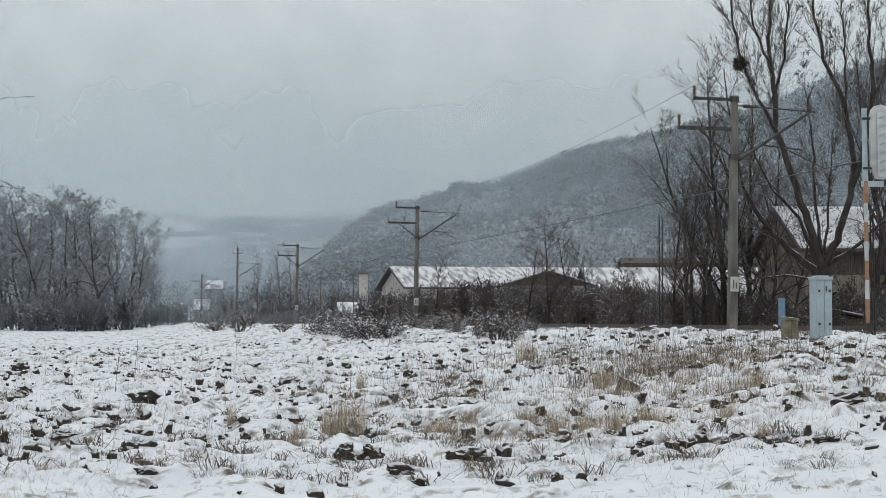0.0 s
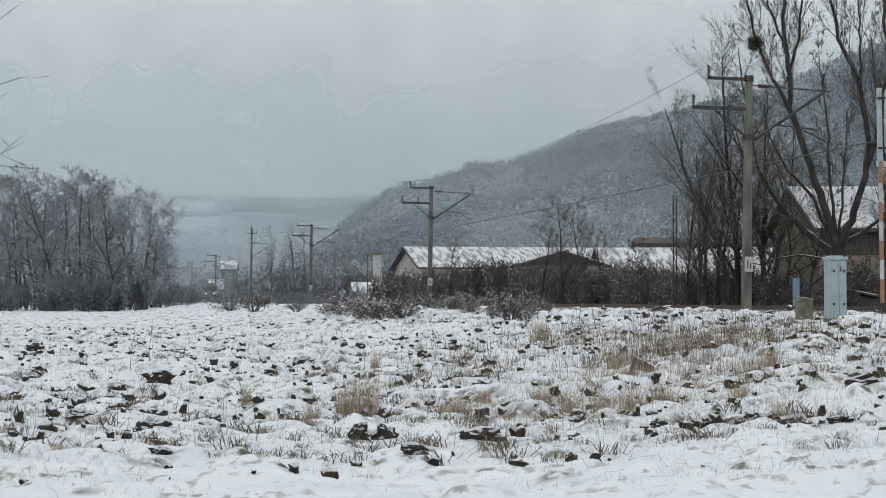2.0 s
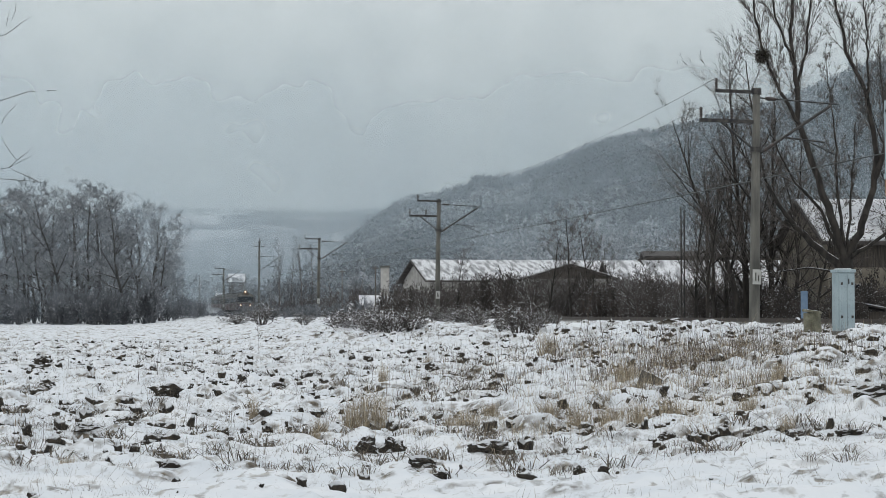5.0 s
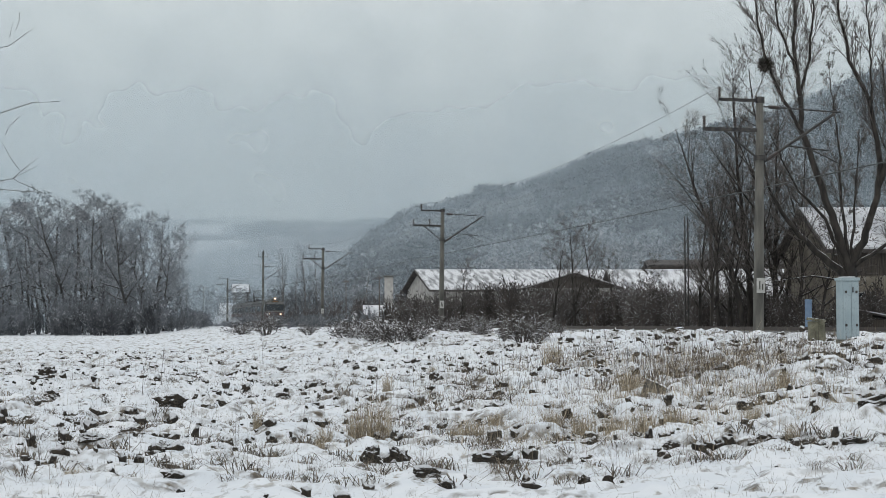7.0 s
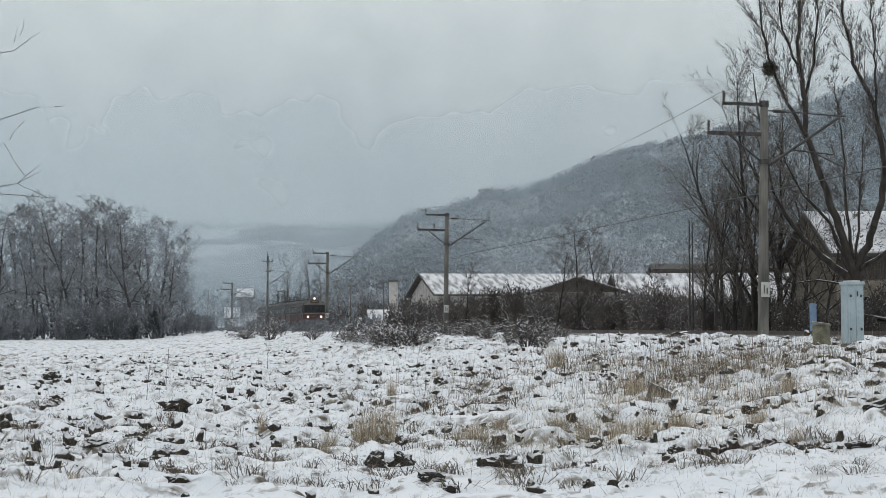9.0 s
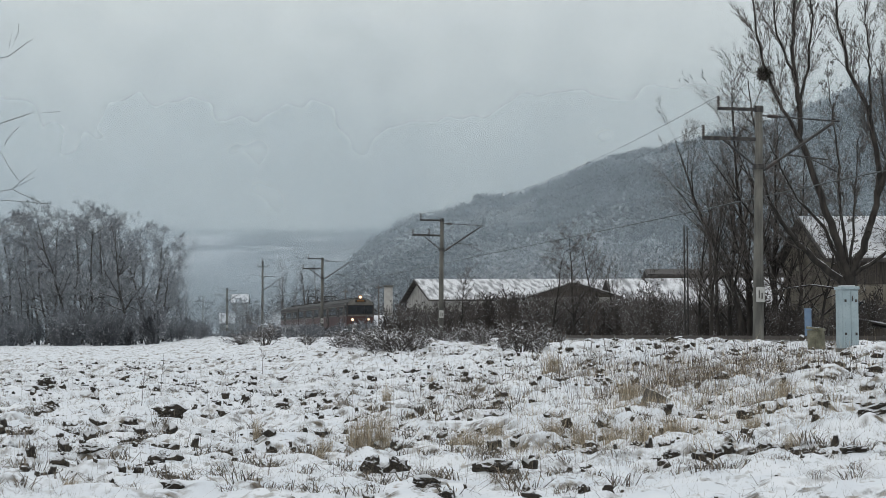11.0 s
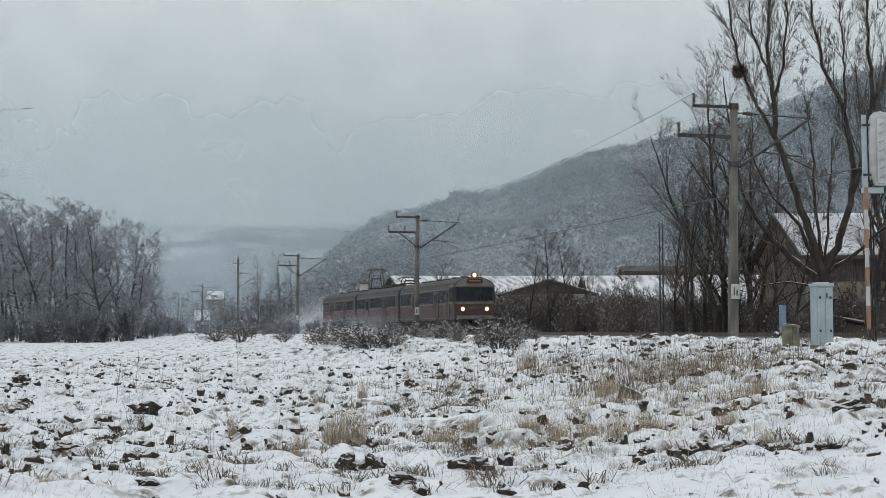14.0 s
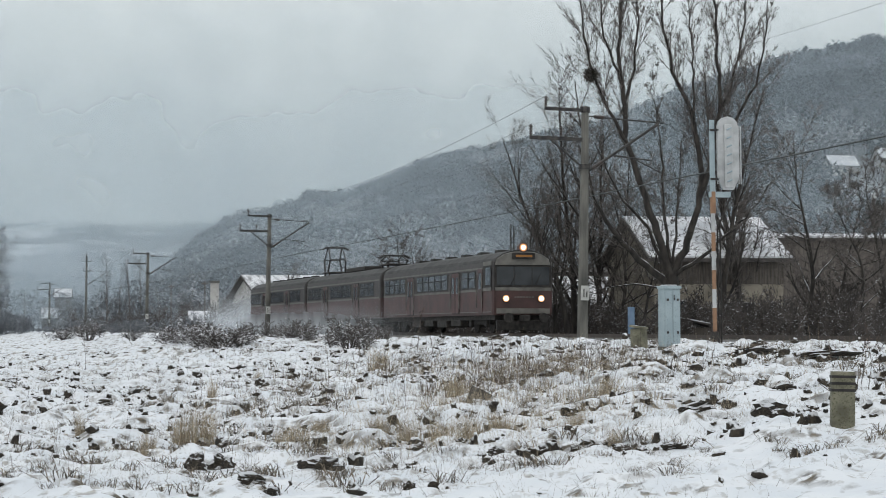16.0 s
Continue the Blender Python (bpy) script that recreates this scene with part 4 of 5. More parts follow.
def car_body(bm, x0, x1, prof):
    """A cross-section (y, z) drawn out along x, a little drawn in at both ends."""
    rings = []
    for x, s in ((x0, 0.965), (x0 + 0.12, 1.0), (x1 - 0.12, 1.0), (x1, 0.965)):
        rings.append([bm.verts.new((x, y * s, z)) for y, z in prof])
    n = len(prof)
    for a, b in zip(rings, rings[1:]):
        for k in range(n):
            bm.faces.new((a[k], a[(k + 1) % n], b[(k + 1) % n], b[k]))
    bm.faces.new(rings[0][::-1])
    bm.faces.new(rings[-1])
    return bm


def bogie(car, x):
    b = part("bogie", bm_box(x - 1.7, x + 1.7, -1.0, 1.0, 0.42, 0.75, 0.03), M_BLACK, car)
    for dx in (-1.3, 1.3):
        for y in (-0.78, 0.70):
            part("wheel", bm_tube(bmesh.new(), (x + dx, y, 0.47), (x + dx, y + 0.1, 0.47), 0.47, sides=20), M_BLACK, b)
        for y in (-1.12, 0.98):
            part("axle_box", bm_box(x + dx - 0.2, x + dx + 0.2, y, y + 0.16, 0.32, 0.62, 0.03), M_BLACK, b)
    return b


def pantograph(car, x, raised):
    p = part("pantograph", bm_box(x - 0.9, x + 0.9, -0.7, 0.7, 4.0, 4.08, 0.02), M_STEEL, car, "dark steel current collector")
    for dx in (-0.7, 0.7):
        for y in (-0.55, 0.55):
            part("insulator", insulator(bmesh.new(), (x + dx, y, 3.78), 0.25), M_INSUL, p)
    knee, top = (4.9, 5.72) if raised else (4.28, 4.55)
    ox = 1.15 if not raised else 0.95
    bm = bmesh.new()
    for y in (-0.6, 0.6):
        for s in (-1, 1):
            bm_tube(bm, (x + s * 0.5, y, 4.06), (x + s * ox, y * 0.9, knee), 0.06, sides=6)
            bm_tube(bm, (x + s * ox, y * 0.9, knee), (x + s * 0.12, y * 0.8, top), 0.045, sides=6)
    for s in (-1, 1):
        bm_tube(bm, (x + s * ox, -0.55, knee), (x + s * ox, 0.55, knee), 0.035, sides=6)
    part("frame", bm, M_STEEL, p)
    bm = bmesh.new()
    for dx in (-0.2, 0.2):
        bm_tube(bm, (x + dx, -0.65, top + 0.03), (x + dx, 0.65, top + 0.03), 0.05, sides=6)
        for s in (-1, 1):
            bm_tube(bm, (x + dx, s * 0.65, top + 0.03), (x + dx, s * 0.95, top - 0.13), 0.04, sides=6)
    part("collector_head", bm, M_STEEL, p)


def carriage(kind):
    """x is the way of travel, the middle of the car at x = 0; z = 0 is the top of the rails."""
    car = empty("train_carriage", pose(0, 0, 0), {"front": "leading maroon electric train carriage with lit headlights",
                "mid": "maroon middle train carriage with roof pantographs", "rear": "maroon rear train carriage trailing blown snow"}[kind],
                "train carriage", "train")
    h = CAR_L / 2
    W = 1.47
    low = [(-W + 0.04, 0.85), (-W, 1.0), (-W, 2.02), (W, 2.02), (W, 1.0), (W - 0.04, 0.85)]
    up = [(-W, 2.024), (-W, 3.1), (-W + 0.03, 3.32), (W - 0.03, 3.32), (W, 3.1), (W, 2.024)]
    roof = [(-W + 0.03, 3.324), (-W + 0.1, 3.48), (-1.0, 3.72), (-0.5, 3.86), (0, 3.9), (0.5, 3.86), (1.0, 3.72), (W - 0.1, 3.48), (W - 0.03, 3.324)]
    part("lower_body", car_body(bmesh.new(), -h, h, low), M_MAROON, car)
    part("upper_body", car_body(bmesh.new(), -h, h, up), M_UPPER, car, "dark grimy window band")
    part("roof", car_body(bmesh.new(), -h, h, roof), M_TRAINROOF, car, "grimy grey arched roof")
    part("underframe", bm_box(-h + 0.4, h - 0.4, -1.25, 1.25, 0.62, 0.86, 0.02), M_BLACK, car)
    for k in range(4):
        x = -3.9 + k * 2.6
        part("equipment_box", bm_box(x - 0.9, x + 0.9, -1.3, 1.3, 0.28 + 0.06 * (k % 2), 0.64, 0.04), M_BLACK, car)
    for x in (-7.2, 7.2):
        bogie(car, x)
    doors = (-4.6, 4.6) if kind != "front" else (-4.4, 4.6)
    for side in (-1, 1):
        yo = side * (W + 0.004)
        y0, y1 = sorted((yo, yo + side * 0.018))
        for z0, z1 in ((1.98, 2.08), (3.02, 3.1), (0.98, 1.02)):
            part("stripe", bm_box(-h + 0.16, h - 0.16, y0, y1, z0, z1), M_CREAM, car, "dirty cream lining stripe")
        for d in doors:
            y0, y1 = sorted((yo + side * 0.002, yo + side * 0.03))
            dd = part("door", bm_box(d - 0.66, d + 0.66, y0, y1, 0.93, 2.99, 0.008), M_BLACK, car, "dark recessed double door")
            y0, y1 = sorted((yo + side * 0.031, yo + side * 0.045))
            for s in (-0.33, 0.33):
                part("door_leaf", bm_box(d + s - 0.27, d + s + 0.27, y0, y1, 0.97, 2.95, 0.006), M_MAROON, dd)
                part("door_window", bm_box(d + s - 0.17, d + s + 0.17, *sorted((yo + side * 0.047, yo + side * 0.055)), 1.95, 2.75), M_GLASSDARK, dd)
            for s in (-0.8, 0.8):
                part("handrail", bm_tube(bmesh.new(), (d + s, yo + side * 0.07, 1.2), (d + s, yo + side * 0.07, 2.9), 0.03, sides=6), M_CREAM, dd)
        x = -h + 1.0
        while x < h - 1.0:
            near_door = any(abs(x - d) < 1.35 for d in doors)
            if not near_door and not (kind == "front" and x > h - 3.0):
                fr = part("window", bm_box(x - 0.56, x + 0.56, *sorted((yo, yo + side * 0.025)), 2.12, 2.98, 0.01), M_TRAINROOF, car)
                part("pane", bm_box(x - 0.5, x + 0.5, *sorted((yo + side * 0.026, yo + side * 0.032)), 2.18, 2.92), M_GLASSDARK, fr)
                part("sash_bar", bm_box(x - 0.5, x + 0.5, *sorted((yo + side * 0.034, yo + side * 0.042)), 2.62, 2.66), M_TRAINROOF, fr)
            x += 1.24
    for k in range(6):
        x = -7.5 + 3 * k
        if kind != "mid":
            part("roof_vent", bm_box(x - 0.3, x + 0.3, -0.25, 0.25, 3.88, 4.02, 0.03), M_TRAINROOF, car)
    if kind == "mid":
        pantograph(car, -8.4, True)
        pantograph(car, 8.3, False)
        part("resistor_box", bm_box(-2.2, 3.2, -0.6, 0.6, 3.86, 4.12, 0.04), M_BLACK, car)
        part("roof_cable", bm_tube(bmesh.new(), (-5, 0.8, 4.0), (6, 0.8, 4.0), 0.025, sides=6), M_STEEL, car)
    for s in (-1, 1):
        if kind == "front" and s > 0:
            continue
        if kind == "rear" and s < 0:
            continue
        part("gangway_bellows", bm_box(*sorted((s * (h + 0.002), s * (h + CAR_GAP / 2 - 0.01))), -0.75, 0.75, 0.95, 3.2, 0.03), M_BLACK, car)
    if kind == "front":
        nose(car, h)
    return car


def nose(car, h):
    """The driver's end."""
    x = h + 0.004
    part("front_apron", bm_box(x, x + 0.05, -1.32, 1.32, 0.88, 1.98, 0.02), M_MAROON, car)
    part("front_stripe", bm_box(x, x + 0.07, -1.36, 1.36, 1.985, 2.14, 0.01), M_CREAM, car, "cream stripe under the windscreen")
    part("buffer_stripe", bm_box(x + 0.052, x + 0.075, -1.30, 1.30, 0.92, 1.16, 0.01), M_CREAM, car)
    ws = part("windscreen_surround", bm_box(x, x + 0.03, -1.36, 1.36, 2.145, 3.17, 0.02), M_BLACK, car)
    for a, b in ((-1.28, -0.46), (-0.42, 0.42), (0.46, 1.28)):
        part("windscreen", bm_box(x + 0.032, x + 0.045, a, b, 2.25, 3.1, 0.004), M_GLASSDARK, ws)
    bm = bmesh.new()
    prof = [(-1.36, 3.18), (-1.28, 3.46), (-0.95, 3.68), (-0.5, 3.80), (0, 3.84), (0.5, 3.80), (0.95, 3.68), (1.28, 3.46), (1.36, 3.18)]
    a = [bm.verts.new((x, y, z)) for y, z in prof]
    b = [bm.verts.new((x + 0.08, y * 0.97, 3.19 + (z - 3.18) * 0.94)) for y, z in prof]
    n = len(prof)
    for k in range(n):
        bm.faces.new((a[k], a[(k + 1) % n], b[(k + 1) % n], b[k]))
    bm.faces.new(b)
    part("front_dome", bm, M_CREAM, car, "dirty cream front dome")
    for y in (-0.86, 0.86):
        hl = part("headlight", bm_tube(bmesh.new(), (x + 0.05, y, 1.62), (x + 0.14, y, 1.62), 0.19, 0.17, 16), M_BLACK, car)
        # glowing ring behind the lens: the lamp's halo put into its emission
        part("reflector", bm_tube(bmesh.new(), (x + 0.142, y, 1.62), (x + 0.148, y, 1.62), 0.165, 0.16, 16), M_HALO, hl)
        part("lens", bm_tube(bmesh.new(), (x + 0.15, y, 1.62), (x + 0.16, y, 1.62), 0.115, 0.10, 16), M_LAMP, hl, "bright lit lens")
    tl = part("top_headlight", bm_tube(bmesh.new(), (x - 0.3, 0, 4.0), (x + 0.1, 0, 4.0), 0.2, 0.24, 16), M_MAROON, car)
    part("reflector", bm_tube(bmesh.new(), (x + 0.102, 0, 4.0), (x + 0.108, 0, 4.0), 0.185, 0.18, 16), M_HALO, tl)
    part("lens", bm_tube(bmesh.new(), (x + 0.11, 0, 4.0), (x + 0.12, 0, 4.0), 0.11, 0.10, 16), M_LAMP, tl, "bright lit lens")
    # the cab's flanks carry the front's windows and stripes round the corner
    for side in (-1, 1):
        flank = lambda d0, d1: sorted((side * (1.47 + d0), side * (1.47 + d1)))
        cs = part("cab_side", bm_box(h - 1.5, h - 0.14, *flank(0.024, 0.034), 2.15, 3.16, 0.004), M_BLACK, car, "dark cab flank with side window")
        part("side_window", bm_box(h - 1.05, h - 0.2, *flank(0.036, 0.044), 2.26, 3.08), M_GLASSDARK, cs)
        part("corner_stripe", bm_box(h - 1.5, h - 0.13, *flank(0.024, 0.045), 1.985, 2.14, 0.004), M_CREAM, car)
        part("cab_cornice", bm_box(h - 1.5, h - 0.13, *flank(-0.01, 0.02), 3.17, 3.36, 0.006), M_CREAM, car, "dirty cream cornice over the cab")
        cd = part("cab_door", bm_box(h - 2.35, h - 1.6, *flank(0.004, 0.03), 0.95, 3.05, 0.006), M_MAROON, car)
        part("door_window", bm_box(h - 2.2, h - 1.75, *flank(0.032, 0.04), 2.1, 2.85), M_GLASSDARK, cd)
        for dx in (2.45, 1.52):
            part("handrail", bm_tube(bmesh.new(), (h - dx, side * 1.54, 1.2), (h - dx, side * 1.54, 2.8), 0.025, sides=6), M_CREAM, cd)
    db = part("destination_board", bm_box(x + 0.08, x + 0.2, -0.55, 0.55, 3.46, 3.74, 0.02), M_BLACK, car)
    part("display", bm_box(x + 0.202, x + 0.21, -0.4, 0.4, 3.55, 3.65), M_SIGN, db)
    for k in range(7):
        y = -0.42 + k * 0.14
        part("letter_bar", bm_box(x + 0.05, x + 0.058, y, y + 0.1, 1.66, 1.72), M_CREAM, car)
    for y in (-0.85, 0.85):
        bf = part("buffer", bm_tube(bmesh.new(), (x, y, 0.72), (x + 0.5, y, 0.72), 0.09, 0.09, 10), M_BLACK, car)
        part("buffer_head", bm_tube(bmesh.new(), (x + 0.5, y, 0.72), (x + 0.55, y, 0.72), 0.24, 0.22, 16), M_BLACK, bf)
    part("coupler", bm_box(x, x + 0.6, -0.18, 0.18, 0.55, 0.85, 0.04), M_BLACK, car)
    part("snow_plough", bm_box(x - 0.25, x - 0.05, -1.25, 1.25, 0.14, 0.6, 0.03), M_BLACK, car)
    for y in (-0.6, 0.6):
        part("wiper", bm_tube(bmesh.new(), (x + 0.06, y, 2.25), (x + 0.06, y + 0.25, 2.75), 0.015, sides=5), M_BLACK, ws)


CARS = [carriage("front"), carriage("mid"), carriage("rear")]
HEAD_START, SPEED = 437.0, 22.0


def track_at(y):
    d = (float(track_x(y + 2)) - float(track_x(y - 2))) / 4
    return Vector((float(track_x(y)), y, RAIL_Z)), math.degrees(math.atan2(-1, -d)) 


def train_rows(back):
    rows = []
    for t in np.arange(0, 16.01, 0.5):
        y = HEAD_START - SPEED * t + back * 0.98
        p, a = track_at(y)
        rows.append((float(t), pose(p.x, p.y, p.z, 0, 0, a)))
    return rows


def snow_cloud():
    """Powder snow whirled up beside and behind the last carriage, in a few thin veils."""
    c = empty("snow_cloud", pose(0, 0, 0), "powder snow whirled up behind the train", "snow cloud")
    side = mist_material("flying_snow", 0.95, 0.5, (0.72, 0.76, 0.80), 0.4, 0.12)
    tail = mist_material("flying_snow_tail", 0.8, 0.5, (0.74, 0.78, 0.82), 0.5, 0.12)
    part("veil", raw_mesh("veil", [(-40, -1.95, -0.35), (46, -1.95, -0.35), (46, -1.95, 2.2), (-40, -1.95, 2.2)], [(0, 1, 2, 3)], side), None, c)
    for x, w, h in ((-12.5, 4.6, 4.6), (-17, 5.4, 4.2), (-23, 6.2, 3.4), (-32, 6.8, 2.6)):
        v = part("veil", raw_mesh("veil", [(-w, 0, -0.35), (w, 0, -0.35), (w, 0, h), (-w, 0, h)], [(0, 1, 2, 3)], tail), None, c)
        v.matrix_basis = pose(x, 0.6, 0, 0, 0, 90)
    return c


CLOUD = snow_cloud()


def motions():
    for k, car in enumerate(CARS):
        walk(car, train_rows(CAR_L / 2 + k * (CAR_L + CAR_GAP)))
    walk(CLOUD, train_rows(CAR_L / 2 + 2 * (CAR_L + CAR_GAP)))



# ---- meadow: clods, stones, grass, weeds ----

M_SOIL = mk("frozen_soil", (0.014, 0.012, 0.010), (0.062, 0.050, 0.036), 12, 0.95, bump=0.9, snow=0.92, snow_from=0.57)


def blades_material(name, c1, c2):
    return woods_material(name, c1, c2)


M_STRAW = blades_material("dry_straw", (0.20, 0.16, 0.11), (0.62, 0.53, 0.39))
M_DULL = blades_material("withered_grass", (0.06, 0.05, 0.04), (0.34, 0.29, 0.22))
M_TUFT = blades_material("dead_grass", (0.05, 0.042, 0.034), (0.27, 0.22, 0.16))
M_WEED = blades_material("brown_weed", (0.03, 0.022, 0.019), (0.13, 0.098, 0.08))


def clod_mesh(seed):
    rnd = random.Random(seed)
    bm = bmesh.new()
    bmesh.ops.create_icosphere(bm, subdivisions=3, radius=0.5)
    o = Vector((rnd.uniform(0, 50), rnd.uniform(0, 50), 3))
    for v in bm.verts:
        n = noise.noise(v.co * 2.6 + o) * 0.5 + noise.noise(v.co * 7 + o) * 0.3 + noise.noise(v.co * 15 + o) * 0.12
        v.co *= 1 + n * 1.2
        v.co.z *= 0.9
    return mesh_of("soil_clod", bm, M_SOIL)


CLODS = [(-5.58, 34.5, 0.53, 0.23), (-4.93, 26.8, 0.37, 0.15), (-3.85, 23.0, 0.42, 0.18), (-1.15, 21.7, 0.27, 0.19), (-0.85, 21.8, 0.28, 0.19),
         (0.29, 20.6, 0.48, 0.18), (-0.43, 18.8, 0.29, 0.10), (-0.23, 18.0, 0.14, 0.08), (-0.20, 33.8, 0.52, 0.17), (-0.79, 43.6, 0.34, 0.24),
         (-14.45, 80.4, 0.69, 0.30), (-10.69, 62.9, 0.77, 0.27), (-12.08, 52.2, 0.35, 0.22), (-8.59, 37.8, 0.35, 0.14), (-2.98, 18.5, 0.20, 0.09),
         (1.47, 23.2, 0.32, 0.11), (2.08, 22.8, 0.21, 0.13), (2.32, 21.1, 0.23, 0.10), (3.44, 21.2, 0.39, 0.13), (3.69, 20.6, 0.25, 0.10)]
CLODS += [(5.08, 23.1, 0.43, 0.11), (5.45, 25.4, 0.47, 0.11), (7.23, 37.4, 0.55, 0.20), (7.00, 48.3, 0.37, 0.13), (7.82, 70.5, 1.03, 0.16), (1.13, 18.1, 0.11, 0.09),
          (4.17, 20.1, 0.25, 0.07), (-4.03, 39.8, 0.31, 0.12), (2.84, 39.1, 0.36, 0.17), (-1.54, 25.1, 0.43, 0.09), (-10.82, 69.8, 0.52, 0.19), (0.40, 35.7, 0.22, 0.09),
          (-2.86, 38.1, 0.26, 0.09), (5.84, 22.3, 0.44, 0.20), (6.78, 25.0, 0.29, 0.13), (9.46, 32.5, 1.3, 0.11), (9.11, 36.3, 1.1, 0.11), (-5.02, 24.4, 0.34, 0.08), (-3.86, 27.6, 0.34, 0.08)]


def build_clods():
    rnd = random.Random(21)
    shapes = [clod_mesh(k) for k in range(7)]
    for k, (x, y, w, h) in enumerate(CLODS):
        ob = new("soil_clod", shapes[k % 7])
        ob.matrix_basis = pose(x, y, ground_z(x, y) + h * 0.2, rnd.uniform(-14, 14), rnd.uniform(-10, 10), rnd.uniform(-35, 35)) @ Matrix.Diagonal((w * 1.0, w * 0.75, h * 1.5, 1))
        tagged(ob, "dark frozen soil clod capped with snow", "clod", "clods in the meadow")
    # the many small ones
    V, F, base = [], [], 0
    r2 = np.random.RandomState(6)
    bm = bmesh.new()
    bmesh.ops.create_icosphere(bm, subdivisions=2, radius=0.5)
    bm.verts.index_update()
    pv = np.array([v.co[:] for v in bm.verts])
    pf = np.array([[v.index for v in f.verts] for f in bm.faces])
    bm.free()
    n = 0
    while n < 3300:
        y = math.sqrt(15.5 ** 2 + (105 ** 2 - 15.5 ** 2) * r2.rand()) if r2.rand() < 0.55 else r2.uniform(20, 60)
        x = r2.uniform(-0.30, 0.36) * y
        s = (x - float(track_x(y))) * 0.98
        if s > -3.2 or vnoise(np.array(x / 2.2), np.array(y / 2.2), 11) < 0.36:
            continue
        w = min(0.21, 0.04 + r2.gamma(1.1, 0.06)) * min(1.0, y / 25)
        h = w * r2.uniform(0.45, 1.0)
        a = r2.uniform(-3.1, 3.1)
        p = pv * (1 + (r2.rand(len(pv), 1) - 0.5) * 1.2)
        p = p * np.array([w, w * r2.uniform(0.4, 0.8), h * 1.3])
        p = np.stack([p[:, 0] * math.cos(a) - p[:, 1] * math.sin(a) + x, p[:, 0] * math.sin(a) + p[:, 1] * math.cos(a) + y, p[:, 2]], 1)
        p[:, 2] += ground_z(x, y) + h * 0.16
        V.append(p)
        F.append(pf + base)
        base += len(pv)
        n += 1
    ob = new("small_clods", raw_mesh("small_clods", np.concatenate(V), np.concatenate(F), M_SOIL))
    tagged(ob, "small dark clods and flattened sods poking through snow", "clods", kind="stuff")


def build_stone():
    bm = bm_box(-0.14, 0.14, -0.12, 0.12, -0.1, 0.24, 0.016)
    for v in bm.verts:
        v.co += Vector([noise.noise(v.co * 7 + Vector((k * 9, 0, 0))) * 0.03 for k in range(3)])
    ob = part("stone_block", bm, mk("grey_stone", (0.055, 0.049, 0.042), (0.135, 0.12, 0.098), 6, 0.9, bump=0.6, snow=0.95, snow_from=0.78))
    x, y = 3.02, 30.6
    ob.matrix_basis = pose(x, y, ground_z(x, y) + 0.02, 12, 24, 28)
    tagged(ob, "tilted brown stone block with a snowy edge", "stone")


def blades(n, spread, hmin, hmax, width, lean, rnd, droop=0.25):
    """n grass blades of two bends each round the origin."""
    V, F = [], []
    for k in range(n):
        r, a = spread * math.sqrt(rnd.random()), rnd.uniform(0, 6.283)
        x, y = r * math.cos(a), r * math.sin(a)
        h = rnd.uniform(hmin, hmax)
        lx, ly = rnd.gauss(0, lean) + x * 0.5, rnd.gauss(0, lean) + y * 0.5
        t = rnd.uniform(0, 3.14)
        wx, wy = math.cos(t) * width, math.sin(t) * width
        b = len(V)
        m = 0.6
        V += [(x - wx, y - wy, -0.05), (x + wx, y + wy, -0.05), (x + lx * h * m * 0.6 + wx * 0.8, y + ly * h * m * 0.6 + wy * 0.8, h * m),
              (x + lx * h * m * 0.6 - wx * 0.8, y + ly * h * m * 0.6 - wy * 0.8, h * m),
              (x + lx * h * 1.5, y + ly * h * 1.5, h * (1 - droop * rnd.random() * (abs(lx) + abs(ly))))]
        F += [(b, b + 1, b + 2), (b, b + 2, b + 3), (b + 3, b + 2, b + 4)]
    return V, F


TUSSOCKS = [(-1.40, 26.1, 0.5, 0.95), (-3.23, 28.1, 0.19, 0.52), (-2.00, 25.5, 0.31, 0.39), (-1.63, 36.7, 0.28, 0.56), (-0.91, 46.3, 0.26, 0.29), (2.35, 43.4, 0.93, 0.80),
            (1.99, 44.2, 0.68, 0.95), (1.52, 24.5, 0.45, 0.38), (1.93, 24.5, 0.45, 0.41), (2.24, 23.7, 0.44, 0.44), (2.71, 24.1, 0.44, 0.41), (0.05, 25.4, 0.47, 0.35),
            (0.38, 26.7, 0.33, 0.29), (3.65, 23.7, 0.33, 0.29), (3.70, 21.2, 0.26, 0.29), (2.76, 31.4, 0.58, 0.58), (3.65, 34.3, 0.84, 0.53), (2.62, 37.7, 0.46, 0.35)]
TUSSOCKS += [(-1.2, 26.0, 0.36, 0.8), (-1.62, 26.3, 0.4, 0.6), (4.48, 28.2, 0.61, 0.52), (4.93, 28.8, 0.44, 0.44), (4.10, 30.5, 0.38, 0.56), (6.07, 30.1, 0.37, 0.37), (-4.26, 19.7, 0.24, 0.15), (-1.86, 22.9, 0.21, 0.18),
             (4.17, 34.2, 0.42, 0.47), (-0.19, 26.1, 0.32, 0.32), (3.43, 26.2, 0.32, 0.20), (1.12, 24.9, 0.34, 0.38)]
